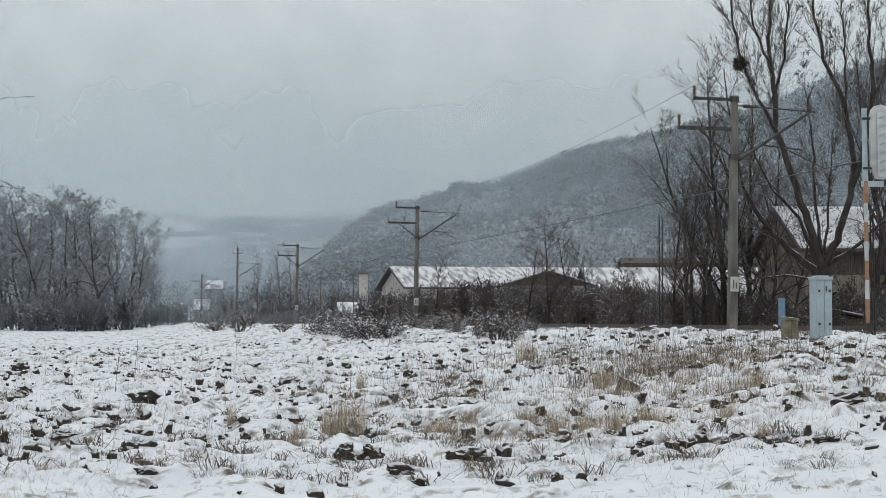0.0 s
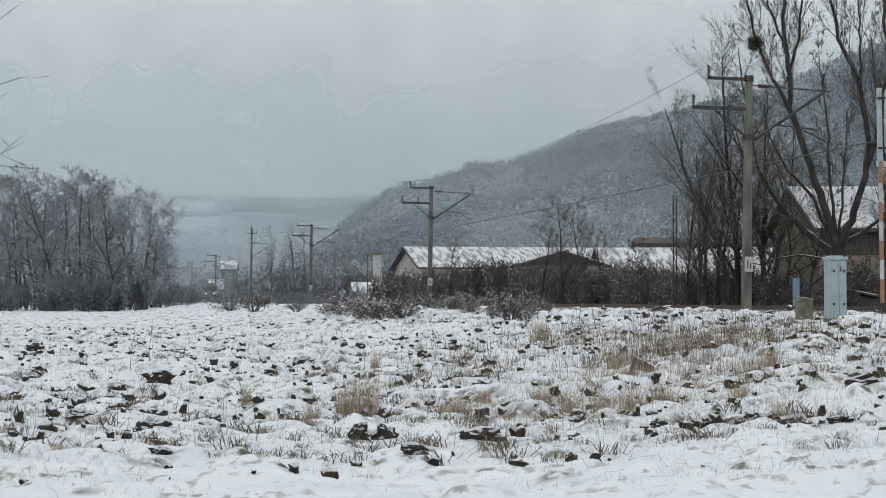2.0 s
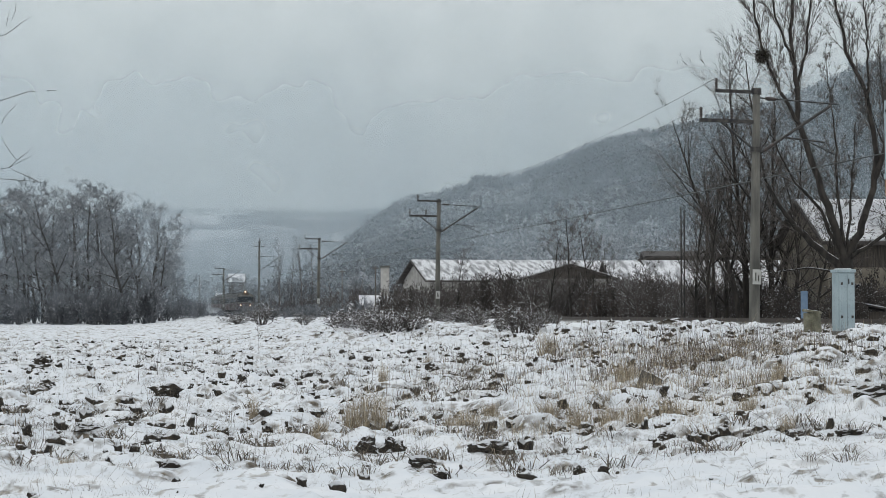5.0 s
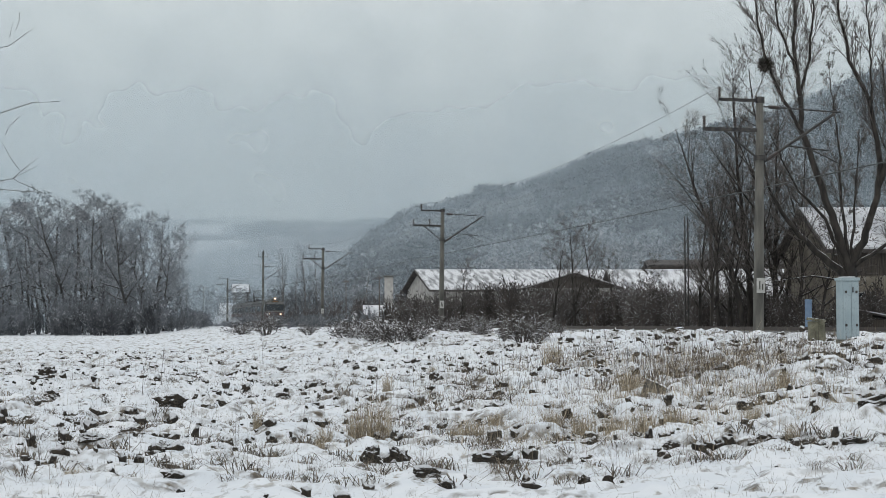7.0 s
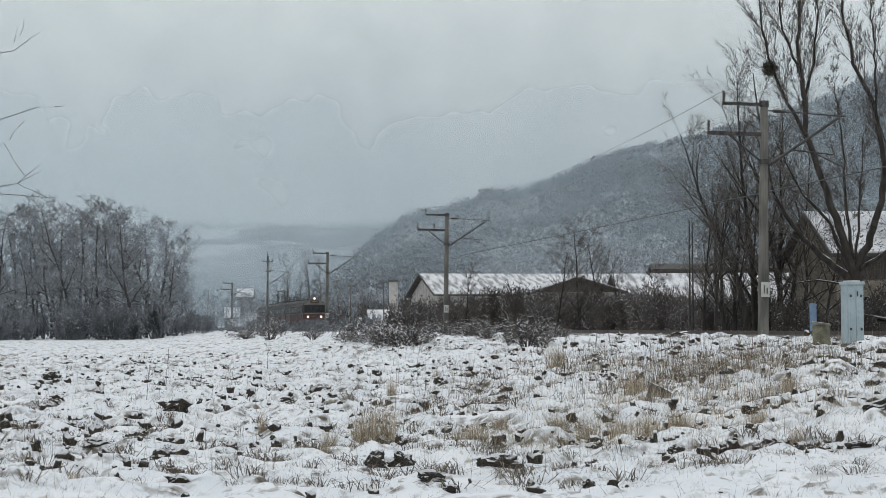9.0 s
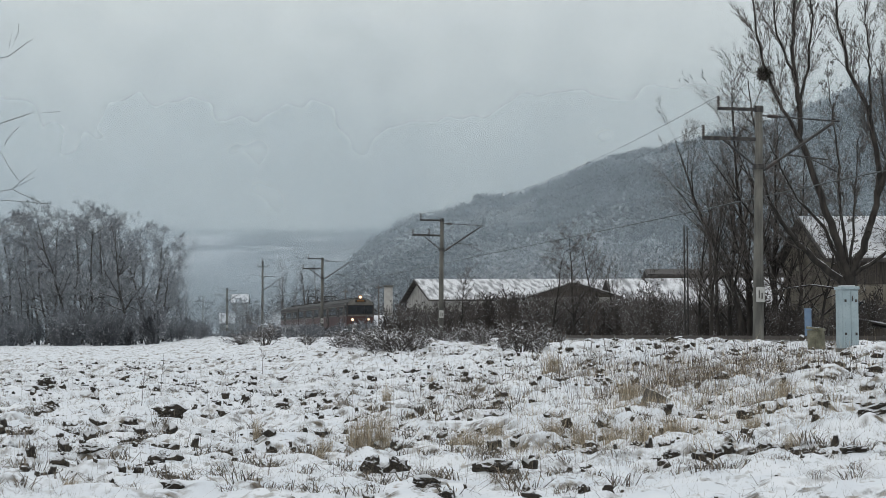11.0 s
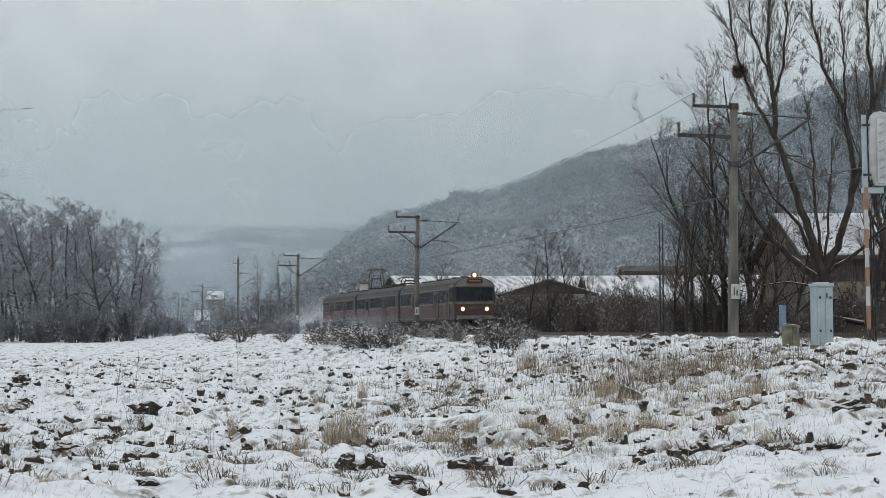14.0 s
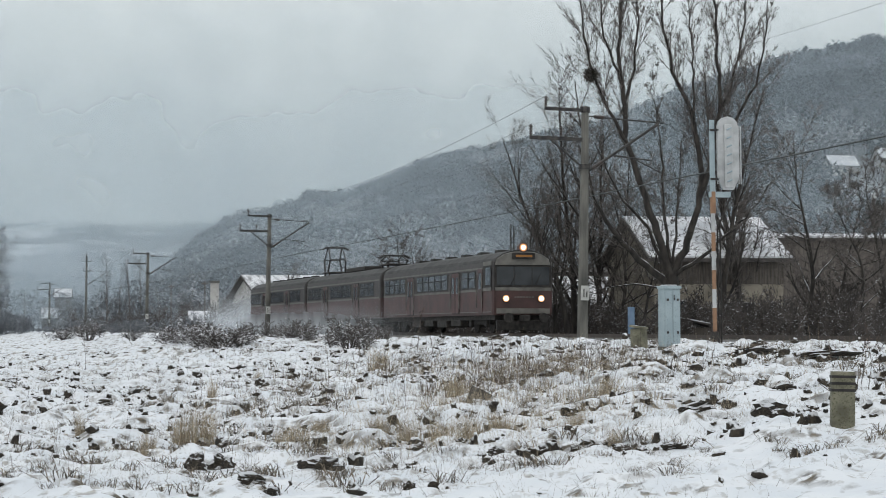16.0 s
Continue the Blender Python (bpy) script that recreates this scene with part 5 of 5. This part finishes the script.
WEEDS = [(3.86, 58.1, 1.7), (3.56, 47.0, 1.0), (3.29, 53.1, 1.0), (2.42, 50.4, 1.1), (4.72, 55.6, 0.7), (-6.50, 36.5, 1.0), (-7.59, 45.4, 1.0), (-4.08, 34.5, 0.64),
         (5.68, 38.4, 0.7), (4.97, 34.7, 0.96), (-1.63, 53.6, 0.83), (-7.22, 64.5, 1.2), (1.08, 46.4, 0.7), (4.72, 37.8, 0.6), (5.80, 35.2, 0.55), (5.87, 32.6, 0.5), (3.88, 39.9, 0.74),
         (7.5, 25.1, 0.85), (7.44, 24.0, 0.89), (7.55, 23.8, 0.85), (8.08, 30.0, 0.58), (-1.99, 39.4, 0.73), (-4.82, 34.5, 0.53), (7.95, 24.2, 0.8), (7.8, 24.9, 0.95)]


def build_grass():
    rnd = random.Random(31)
    kinds = []
    for k in range(5):
        V, F = blades(240, 0.36, 0.2, 1.0, 0.0052, 0.42, rnd, 0.5)
        kinds.append(raw_mesh("grass_tussock", V, F, M_STRAW))
    kinds2 = []
    for k in range(3):
        V, F = blades(110, 0.5, 0.15, 1.0, 0.0042, 0.40, rnd, 0.4)
        kinds2.append(raw_mesh("grass_tussock", V, F, M_DULL))
    for k, (x, y, w, h) in enumerate(TUSSOCKS):
        brown = y > 27.5 and x > 2
        ob = new("grass_tussock", (kinds2[k % 3] if brown and k % 3 else kinds[k % 5]))
        ob.matrix_basis = pose(x, y, ground_z(x, y) + 0.0, 0, 0, rnd.uniform(0, 360)) @ Matrix.Diagonal((w * 0.95, w * 0.95, h * 1.0, 1))
        tagged(ob, "withered brown weed tussock in the snow" if brown and k % 3 else "dry straw-coloured grass tussock in the snow", "grass tussock", "grass tussocks")
    stems = []
    for k in range(4):
        S = []
        r = random.Random(70 + k)
        st = Style((0.12, 0.1), 0.05, (0.03, 0.05), (9, 4), (32, 35), (0.3, 0.4), 0.0045, 2, 0.45)
        grow(S, r, Vector((0, 0, -0.05)), Vector((r.gauss(0, 0.1), r.gauss(0, 0.1), 1)).normalized(), r.uniform(0.75, 1.0), 0.0085, 0, st)
        stems.append(raw_mesh("weed_stalk", *prisms(S, 3), M_WEED))
    for k, (x, y, h) in enumerate(WEEDS):
        ob = new("weed_stalk", stems[k % 4])
        ob.matrix_basis = pose(x, y, ground_z(x, y), 0, 0, rnd.uniform(0, 360)) @ Matrix.Diagonal((h, h, h, 1))
        tagged(ob, "tall dry brown weed stalks standing in snow", "weed", "weed stalks")
    # small withered tufts, most of them beaten down
    r2 = np.random.RandomState(14)
    V, F, n = [], [], 0
    protos = [blades(26, 0.11, 0.03, 0.16, 0.0045, 1.4, rnd, 0.7) for _ in range(12)]
    while n < 1250:
        y = math.sqrt(17 ** 2 + (85 ** 2 - 17 ** 2) * r2.rand()) if r2.rand() < 0.6 else r2.uniform(18, 50)
        x = r2.uniform(-0.29, 0.35) * y
        if (x - float(track_x(y))) * 0.98 > -4 or vnoise(np.array(x / 3.0), np.array(y / 3.0), 41) < 0.40:
            continue
        pv, pf = protos[n % 12]
        s, a = r2.uniform(0.5, 1.5), r2.uniform(0, 6.28)
        p = np.array(pv) * s
        p = np.stack([p[:, 0] * math.cos(a) - p[:, 1] * math.sin(a) + x, p[:, 0] * math.sin(a) + p[:, 1] * math.cos(a) + y, p[:, 2] + ground_z(x, y)], 1)
        F.append(np.array(pf) + n * len(pv))
        V.append(p)
        n += 1
    ob = new("grass_tufts", raw_mesh("grass_tufts", np.concatenate(V), np.concatenate(F), M_TUFT))
    tagged(ob, "small beaten-down grass tufts showing through the snow", "grass", kind="stuff")
    # thin grass all over the meadow

    def field(name, n, y0, y1, hscale, width, material, pick, label, lean=0.8):
        m = n * 6
        y = np.where(r2.rand(m) < 0.6, y0 * (y1 / y0) ** r2.rand(m), r2.uniform(y0, y1, m))
        x = r2.uniform(-0.29, 0.36, m) * y
        ok = pick(x, y) > r2.rand(m)
        x, y = x[ok][:n], y[ok][:n]
        m = len(x)
        z = land(x, y) + lumps(x, y)
        h = hscale * (0.25 + r2.gamma(2.0, 0.28, m))
        t = r2.uniform(0, math.pi, m)
        w = width * r2.uniform(0.6, 1.3, m) * np.clip(y / 30, 0.7, 2.2)
        lx, ly = r2.normal(0, lean, m) * h, r2.normal(0, lean, m) * h
        a = np.stack([x - np.cos(t) * w, y - np.sin(t) * w, z - 0.03], 1)
        b = np.stack([x + np.cos(t) * w, y + np.sin(t) * w, z - 0.03], 1)
        c = np.stack([x + lx, y + ly, z + h], 1)
        V = np.stack([a, b, c], 1).reshape(-1, 3)
        ob = new(name, raw_mesh(name, V, np.arange(3 * m).reshape(-1, 3), material))
        tagged(ob, label, "grass", kind="stuff")

    off = lambda x, y: 1 - sstep(-5, -3, (x - track_x(y)) * 0.98)
    field("thin_grass", 52000, 15, 110, 0.105, 0.0032, M_DULL, lambda x, y: off(x, y) * np.clip((vnoise(x / 0.9, y / 0.9, 21) - 0.42) * 4, 0.05, 1) * (0.25 + 0.75 * sstep(17, 24, y)),
          "thin withered grass poking through the snow")
    belt = lambda x, y: off(x, y) * np.exp(-((x - (0.11 * y + 0.2)) / (0.10 * y)) ** 2) * sstep(21, 24, y) * (1 - sstep(40, 52, y)) * np.clip((vnoise(x / 1.6, y / 1.6, 22) - 0.35) * 3, 0, 1)
    field("straw_grass", 17000, 20, 52, 0.26, 0.0032, M_STRAW, belt, "straw-coloured dry grass in loose drifts", 0.32)
    field("brown_weeds", 6800, 27, 54, 0.42, 0.004, M_WEED, lambda x, y: belt(x, y) * sstep(28, 33, y), "dry brown weeds along the bank", 0.22)
    field("dry_stalks", 2600, 19, 75, 0.38, 0.003, M_DULL, lambda x, y: off(x, y) * np.clip((vnoise(x / 2.6, y / 2.6, 27) - 0.45) * 4, 0.03, 1), "tall thin dry stalks standing singly in the snow", 0.16)


build_clods()
build_stone()
build_grass()

# ---- bushes ----


def shrub_meshes(n, seed, m_twig, stems=16, spread=0.55, rmin=0.006):
    """A few shrub shapes one metre high, to be set out at different sizes."""
    out = []
    for k in range(n):
        r = random.Random(seed + k)
        S = []
        st = Style((0.22, 0.2, 0.16), 0.13, (0.02, 0.03, 0.02), (8, 6, 5), (45, 46, 48), (0.55, 0.58, 0.5), rmin, 2, 0.1)
        for j in range(stems):
            a = r.uniform(0, 6.283)
            grow(S, r, Vector((math.cos(a) * 0.2 * r.random(), math.sin(a) * 0.2 * r.random(), -0.08)),
                 Vector((math.cos(a) * spread * r.random(), math.sin(a) * spread * r.random(), 0.8)).normalized(), r.uniform(0.65, 1.05), 0.018, 0, st)
        V, F = prisms([s for s in S if s[8] < 1], 3)
        V2, F2 = ribbons([s for s in S if s[8] > 0])
        out.append(raw_mesh("shrub", np.concatenate([V, V2]), np.concatenate([F, F2 + len(V)]), m_twig))
    return out


BUSHES = [(-3.13, 78.8, 1.82, 1.46), (-2.29, 79.2, 0.98, 0.98), (-5.29, 93.5, 2.01, 1.38), (-7.08, 102.8, 1.26, 1.07), (1.77, 61.2, 1.13, 1.41), (2.32, 62.3, 0.77, 0.96),
          (1.32, 64.9, 0.60, 0.80), (-15.40, 139.4, 2.14, 1.80), (-19.59, 157.6, 1.94, 1.36), (-10.31, 118.0, 1.09, 0.87), (-3.9, 80.5, 1.3, 1.2), (-4.6, 88.0, 1.4, 1.1), (-6.2, 97.0, 1.2, 1.0)]


def build_bushes():
    rnd = random.Random(44)
    near = shrub_meshes(4, 300, M_TWIGSNOW, 22, 0.75, 0.009)

    def put(me, x, y, w, h, label, cat, group, dz=0.0):
        ob = new("bush", me)
        ob.matrix_basis = pose(x, y, ground_z(x, y) + dz, 0, 0, rnd.uniform(0, 360)) @ Matrix.Diagonal((w, w, h, 1))
        return tagged(ob, label, cat, group)

    for k, (x, y, w, h) in enumerate(BUSHES):
        put(near[k % 4], x, y, w * 1.0, h * 0.8, "low twiggy bush dusted with snow beside the railway", "bush", "bushes before the railway")
    for k in range(16):
        y = 76 + 2.6 * k + rnd.uniform(-1, 1)
        x = float(track_x(y)) - rnd.uniform(6.5, 11)
        h = rnd.uniform(0.5, 1.05)
        put(near[k % 4], x, y, h * 1.2, h, "low twiggy bush dusted with snow beside the railway", "bush", "bushes before the railway")
    fine = shrub_meshes(5, 380, M_TWIGSNOW, 20, 0.45, 0.006)
    for k in range(64):
        y = 100 + 66 * (k / 63) + rnd.uniform(-2, 2)
        x = float(track_x(y)) + rnd.uniform(5.5, 12)
        h = rnd.uniform(1.9, 3.0) + (y - 100) * 0.012
        put(fine[k % 5], x, y, h * 0.6, h, "tall twiggy shrub dusted with snow before the sheds", "bush", "hedge behind the railway")
    hedge = shrub_meshes(5, 320, mk("hedge_twig", (0.04, 0.035, 0.033), (0.105, 0.092, 0.085), 1.5, 0.9, bump=0, snow=0.55, snow_from=0.55), 15, 0.35, 0.009)
    for k in range(130):
        y = 64 + 98 * (k / 129) + rnd.uniform(-1, 1)
        s = rnd.choice((6.5, 8.5, 10.5)) + rnd.uniform(-0.7, 0.7) + max(0, (y - 120) * 0.05)
        x = float(track_x(y)) + s / 0.98
        h = 1.6 + rnd.uniform(-0.3, 0.4) + max(0, (y - 90) * 0.026)
        put(hedge[k % 5], x, y, h * 0.62, h, "dense dark leafless hedge shrub behind the railway", "bush", "hedge behind the railway")
    for k in range(24):
        y = 66 + 1.25 * k + rnd.uniform(-1, 1)
        x = float(track_x(y)) + rnd.uniform(9, 14)
        h = rnd.uniform(1.6, 3.0)
        put(hedge[k % 5], x, y, h * 0.55, h, "tall dark leafless brush under the bare trees", "bush", "brush under the trees")
    for k in range(34):
        y = 146 + 1.9 * k + rnd.uniform(-1, 1)
        x = float(track_x(y)) + rnd.uniform(4.5, 9)
        h = rnd.uniform(2.6, 3.7)
        put(hedge[k % 5] if k % 3 else near[k % 4], x, y, h * 0.6, h, "tall leafless shrub before the grey shed", "bush", "hedge behind the railway")
    def thicket(shapes, spots, label):
        """Many shrubs far off, joined."""
        V, F, base = [], [], 0
        for k, (x, y, w, h) in enumerate(spots):
            me = shapes[k % len(shapes)]
            v = np.empty(len(me.vertices) * 3, dtype=np.float32)
            me.vertices.foreach_get("co", v)
            f = np.empty(len(me.loops), dtype=np.int32)
            me.loops.foreach_get("vertex_index", f)
            v, a = v.reshape(-1, 3), rnd.uniform(0, 6.28)
            V.append(np.stack([(v[:, 0] * math.cos(a) - v[:, 1] * math.sin(a)) * w + x, (v[:, 0] * math.sin(a) + v[:, 1] * math.cos(a)) * w + y,
                               v[:, 2] * h + ground_z(x, y)], 1))
            F.append(f.reshape(-1, 4) + base)
            base += len(v)
        ob = new("thicket", raw_mesh("thicket", np.concatenate(V), np.concatenate(F), shapes[0].materials[0]))
        tagged(ob, label, "thicket", kind="stuff")

    frost = shrub_meshes(4, 340, M_FROST, 15, 0.6, 0.012)
    spots = []
    for k in range(90):
        px, y = rnd.uniform(-140, 320), rnd.uniform(248, 278)
        h = rnd.uniform(2.4, 6.0) if px < 250 else rnd.uniform(1.6, 3.4)
        spots.append((bear(px) * y, y, h * 0.62, h))
    thicket(frost, spots, "frosted undergrowth at the edge of the wood")
    spots = []
    for k in range(110):
        y = 150 + 2.6 * k + rnd.uniform(-3, 3)
        h = rnd.uniform(0.6, 1.7) if y < 225 else rnd.uniform(0.4, 0.9)
        spots.append((float(track_x(y)) - rnd.uniform(4.6, 11.0), y, h * 0.9, h))
    thicket(frost, spots, "low frosted scrub along the railway bank")
    spots = []
    for k in range(60):
        y = 165 + 3.6 * k + rnd.uniform(-3, 3)
        h = rnd.uniform(1.8, 4.2)
        spots.append((float(track_x(y)) + rnd.uniform(5, 13), y, h * 0.6, h))
    thicket(hedge, spots, "leafless scrub behind the railway in mist")


build_bushes()

# ---- lineside fittings ----

M_CABINET = mk("pale_blue_paint", (0.26, 0.33, 0.36), (0.34, 0.41, 0.44), 2.2, 0.55, bump=0.05, spots=(0.255, 0.31, 0.33))
M_WHITE = mk("white_paint", (0.33, 0.34, 0.345), (0.50, 0.51, 0.515), 3, 0.55, bump=0.05)
M_ORANGE = mk("faded_orange_paint", (0.20, 0.105, 0.06), (0.31, 0.18, 0.105), 3, 0.6, bump=0.1)
M_MOSS = mk("mossy_concrete", (0.095, 0.092, 0.066), (0.215, 0.205, 0.15), 5, 0.95, bump=0.5, snow=0.9, snow_from=0.6, spots=(0.07, 0.07, 0.035))


def cabinet():
    x, y = 8.72, 42.4
    c = empty("relay_cabinet", pose(x, y, ground_z(x, y) - 0.1, 0, 0, 14), "pale blue-grey metal relay cabinet beside the track", "cabinet")
    part("plinth", bm_box(-0.215, 0.215, -0.2, 0.2, -0.3, 0.12, 0.01), M_CONCRETE, c)
    part("body", bm_box(-0.2, 0.2, -0.18, 0.18, 0.12, 1.46, 0.012), M_CABINET, c)
    part("lid", bm_box(-0.222, 0.222, -0.215, 0.215, 1.463, 1.54, 0.02), M_CABINET, c)
    part("snow_cap", bm_box(-0.15, 0.13, -0.16, 0.16, 1.543, 1.565, 0.008), M_ROOFSNOW, c)
    for sx in (-1, 1):
        d = part("door", bm_box(*sorted((sx * 0.008, sx * 0.188)), -0.195, -0.183, 0.17, 1.43, 0.004), M_CABINET, c)
        for z in (0.42, 1.18):
            part("hinge", bm_box(sx * 0.13 - 0.025, sx * 0.13 + 0.025, -0.208, -0.197, z, z + 0.06, 0.003), M_STEEL, d)
    part("door_handle", bm_box(0.03, 0.05, -0.22, -0.197, 1.2, 1.32, 0.004), M_STEEL, c, "small dark handle")


def stub_post():
    x, y = 8.24, 43.6
    bm = bmesh.new()
    bm_tube(bm, (0, 0, -0.2), (0, 0, 0.50), 0.22, 0.20, 10)
    p = part("concrete_stump", bm, M_MOSS, None)
    p.matrix_basis = pose(x, y, ground_z(x, y), 2, -3, 0)
    tagged(p, "short mossy concrete stump with a loose cap", "stump")
    part("cap", bm_tube(bmesh.new(), (0, 0, 0.503), (0.01, 0, 0.56), 0.235, 0.22, 10), M_MOSS, p)


def crossing_signal():
    x, y = 11.06, 47.8
    s = empty("railway_signal", pose(x, y, ground_z(x, y), 0, -0.6, 12), "tall striped signal post with a white back board", "signal")
    part("base", bm_box(-0.3, 0.3, -0.25, 0.25, -0.15, 0.12, 0.03), M_BLACK, s)
    part("foot", bm_tube(bmesh.new(), (0, 0, 0.12), (0, 0, 0.5), 0.16, 0.09, 12), M_BLACK, s)
    z = 0.5
    for k in range(7):
        n = (0.62, 0.50, 0.50, 0.50, 0.50, 0.50, 0.58)[k]
        mat = M_ORANGE if k % 2 == 0 else M_WHITE
        part("stripe_band", bm_tube(bmesh.new(), (0, 0, z + 0.001), (0, 0, z + n), 0.056 + (0.02 if k == 6 else 0), sides=14), mat, s)
        z += n
    part("upper_post", bm_tube(bmesh.new(), (0, 0, z), (0, 0, 6.1), 0.075, 0.07, 14), M_CABINET, s)
    # long shield with a rounded top and a ladder-like core
    bm = bmesh.new()
    w, z0, z1 = 0.30, 4.25, 6.2
    ring = [(-w + 0.15, z0), (w - 0.15, z0), (w, z0 + 0.3), (w, z1 - 0.28)] + [(w * math.cos(a), z1 - 0.28 + 0.28 * math.sin(a)) for a in (0.5, 1.0, 1.57, 2.1, 2.6)] + [(-w, z1 - 0.28), (-w, z0 + 0.3)]
    a = [bm.verts.new((px + 0.42, -0.10, pz)) for px, pz in ring]
    b = [bm.verts.new((px + 0.42, -0.02, pz)) for px, pz in ring]
    n = len(ring)
    for k in range(n):
        bm.faces.new((a[k], a[(k + 1) % n], b[(k + 1) % n], b[k]))
    bm.faces.new(a[::-1])
    bm.faces.new(b)
    sh = part("shield", bm, M_WHITE, s, "long white board with rounded top")
    part("core", bm_box(0.29, 0.52, -0.17, -0.102, 4.3, 5.98, 0.02), M_WHITE, sh)
    for k in range(7):
        zz = 4.45 + k * 0.23
        part("bracket", bm_tube(bmesh.new(), (0.34, -0.2, zz), (0.47, -0.2, zz + 0.06), 0.022, sides=8), M_CABINET, sh)
    for xx in (0.12, 0.74, 0.80):
        part("side_rail", bm_tube(bmesh.new(), (xx, -0.06, 4.4), (xx, -0.06, 5.95), 0.018, sides=8), M_WHITE, sh)
    for zz in (4.5, 5.8):
        part("clamp", bm_box(-0.08, 0.16, -0.1, -0.03, zz, zz + 0.06, 0.005), M_STEEL, s)
    part("bracket_plate", bm_box(-0.1, 0.5, -0.05, 0.05, 4.05, 4.2, 0.01), M_CABINET, s)
    part("stay", bm_tube(bmesh.new(), (0.62, 0, 4.3), (0.18, 0, 3.35), 0.03, sides=8), M_BLACK, s)
    for xx in (0.13, 0.2):
        part("conduit", bm_tube(bmesh.new(), (xx, 0.02, 0.1), (xx, 0.02, 3.4), 0.022, sides=8), M_BLACK, s)


def marker_post():
    x, y = 6.08, 20.1
    p = empty("marker_post", pose(x, y, ground_z(x, y) - 0.05, 0, 1.0, -8), "short grey concrete marker post with black bands", "post")
    part("body", bm_box(-0.13, 0.13, -0.085, 0.085, -0.2, 0.71, 0.025), M_MOSS, p)
    for z in (0.48, 0.555, 0.63):
        part("band", bm_box(-0.135, 0.135, -0.09, 0.09, z, z + 0.03, 0.003), M_BLACK, p, "black painted band")


def poles():
    for px, y, h, r, nm in ((1167, 94, 6.1, 0.045, "thin_pole"), (1213, 100, 6.4, 0.10, "wooden_pole"), (626, 190, 5.6, 0.07, "wooden_pole"), (567, 215, 5.8, 0.07, "wooden_pole"),
                            (1830, 110, 9.0, 0.07, "lamp_pole")):
        x = bear(px) * y
        p = empty(nm, pose(x, y, ground_z(x, y) - 0.2), "dark slender pole standing behind the railway", "pole", "poles behind the railway")
        part("shaft", bm_tube(bmesh.new(), (0, 0, -0.3), (0, 0, h), r, r * 0.8, 8), M_STEEL if nm == "thin_pole" else M_WOOD, p)
        if nm == "thin_pole":
            part("second_shaft", bm_tube(bmesh.new(), (0.16, 0, -0.3), (0.16, 0, h - 0.1), r, r * 0.8, 8), M_STEEL, p)
            for k in range(9):
                part("lattice_bar", bm_tube(bmesh.new(), (0, 0, 0.4 + k * 0.6), (0.16, 0, 0.75 + k * 0.6), 0.018, sides=6), M_STEEL, p)
        elif nm == "lamp_pole":
            part("lamp_head", bm_box(-0.15, 0.15, -0.25, 0.15, h, h + 0.35, 0.05), M_WHITE, p)
        else:
            part("cross_arm", bm_box(-0.35, 0.35, -0.05, 0.05, h - 0.3, h - 0.2, 0.01), M_WOOD, p)
    x, y = bear(643) * 218, 218
    c = empty("chimney_stack", pose(x, y, ground_z(x, y) - 0.1), "pale masonry chimney stack by a low house", "chimney")
    part("shaft", bm_box(-0.5, 0.5, -0.5, 0.5, -0.3, 6.2, 0.03), M_PLASTER, c)
    part("rim", bm_box(-0.62, 0.62, -0.62, 0.62, 6.2, 6.4, 0.03), M_CONCRETE, c)


def near_tree():
    """The tree beside the viewer, whose outer twigs hang into view."""
    rnd = random.Random(9)
    S = []
    x, y = -6.6, 14.5
    t = empty("tree", pose(x, y, ground_z(x, y)), "bare tree whose outer twigs hang over the meadow", "tree")
    st = Style((0.18, 0.09, 0.07), 0.13, (0.0, 0.02, 0.0), (11, 5, 3), (40, 42, 45), (0.42, 0.42, 0.45), 0.0024, 2, 0.3)
    guided(S, rnd, [(0, 0, -0.3), (0.05, 0, 2.0), (0.1, 0.1, 4.5), (0, 0.2, 7.0)], 0.16, 0.05, st, 0, 1.1, 0, 1)
    for z0, z1, ln in ((2.2, 3.30, 3.2), (2.9, 2.62, 3.1), (1.7, 2.72, 3.0), (2.6, 3.05, 2.85), (3.2, 3.75, 3.0), (1.6, 2.35, 2.8), (3.4, 3.5, 2.6)):
        mid = (ln * 0.55, rnd.uniform(-0.2, 0.2), z0 + (z1 - z0) * 0.8)
        guided(S, rnd, [(0.05, 0.05, z0), mid, (ln, rnd.uniform(-0.3, 0.3), z1)], 0.016, 0.003, st, 1, 0.4, 0.95, 0.6)
    tree_parts(t, S, M_BARK, M_TWIG, 0, 7, 3)


cabinet()
stub_post()
crossing_signal()
marker_post()
poles()
near_tree()

motions()
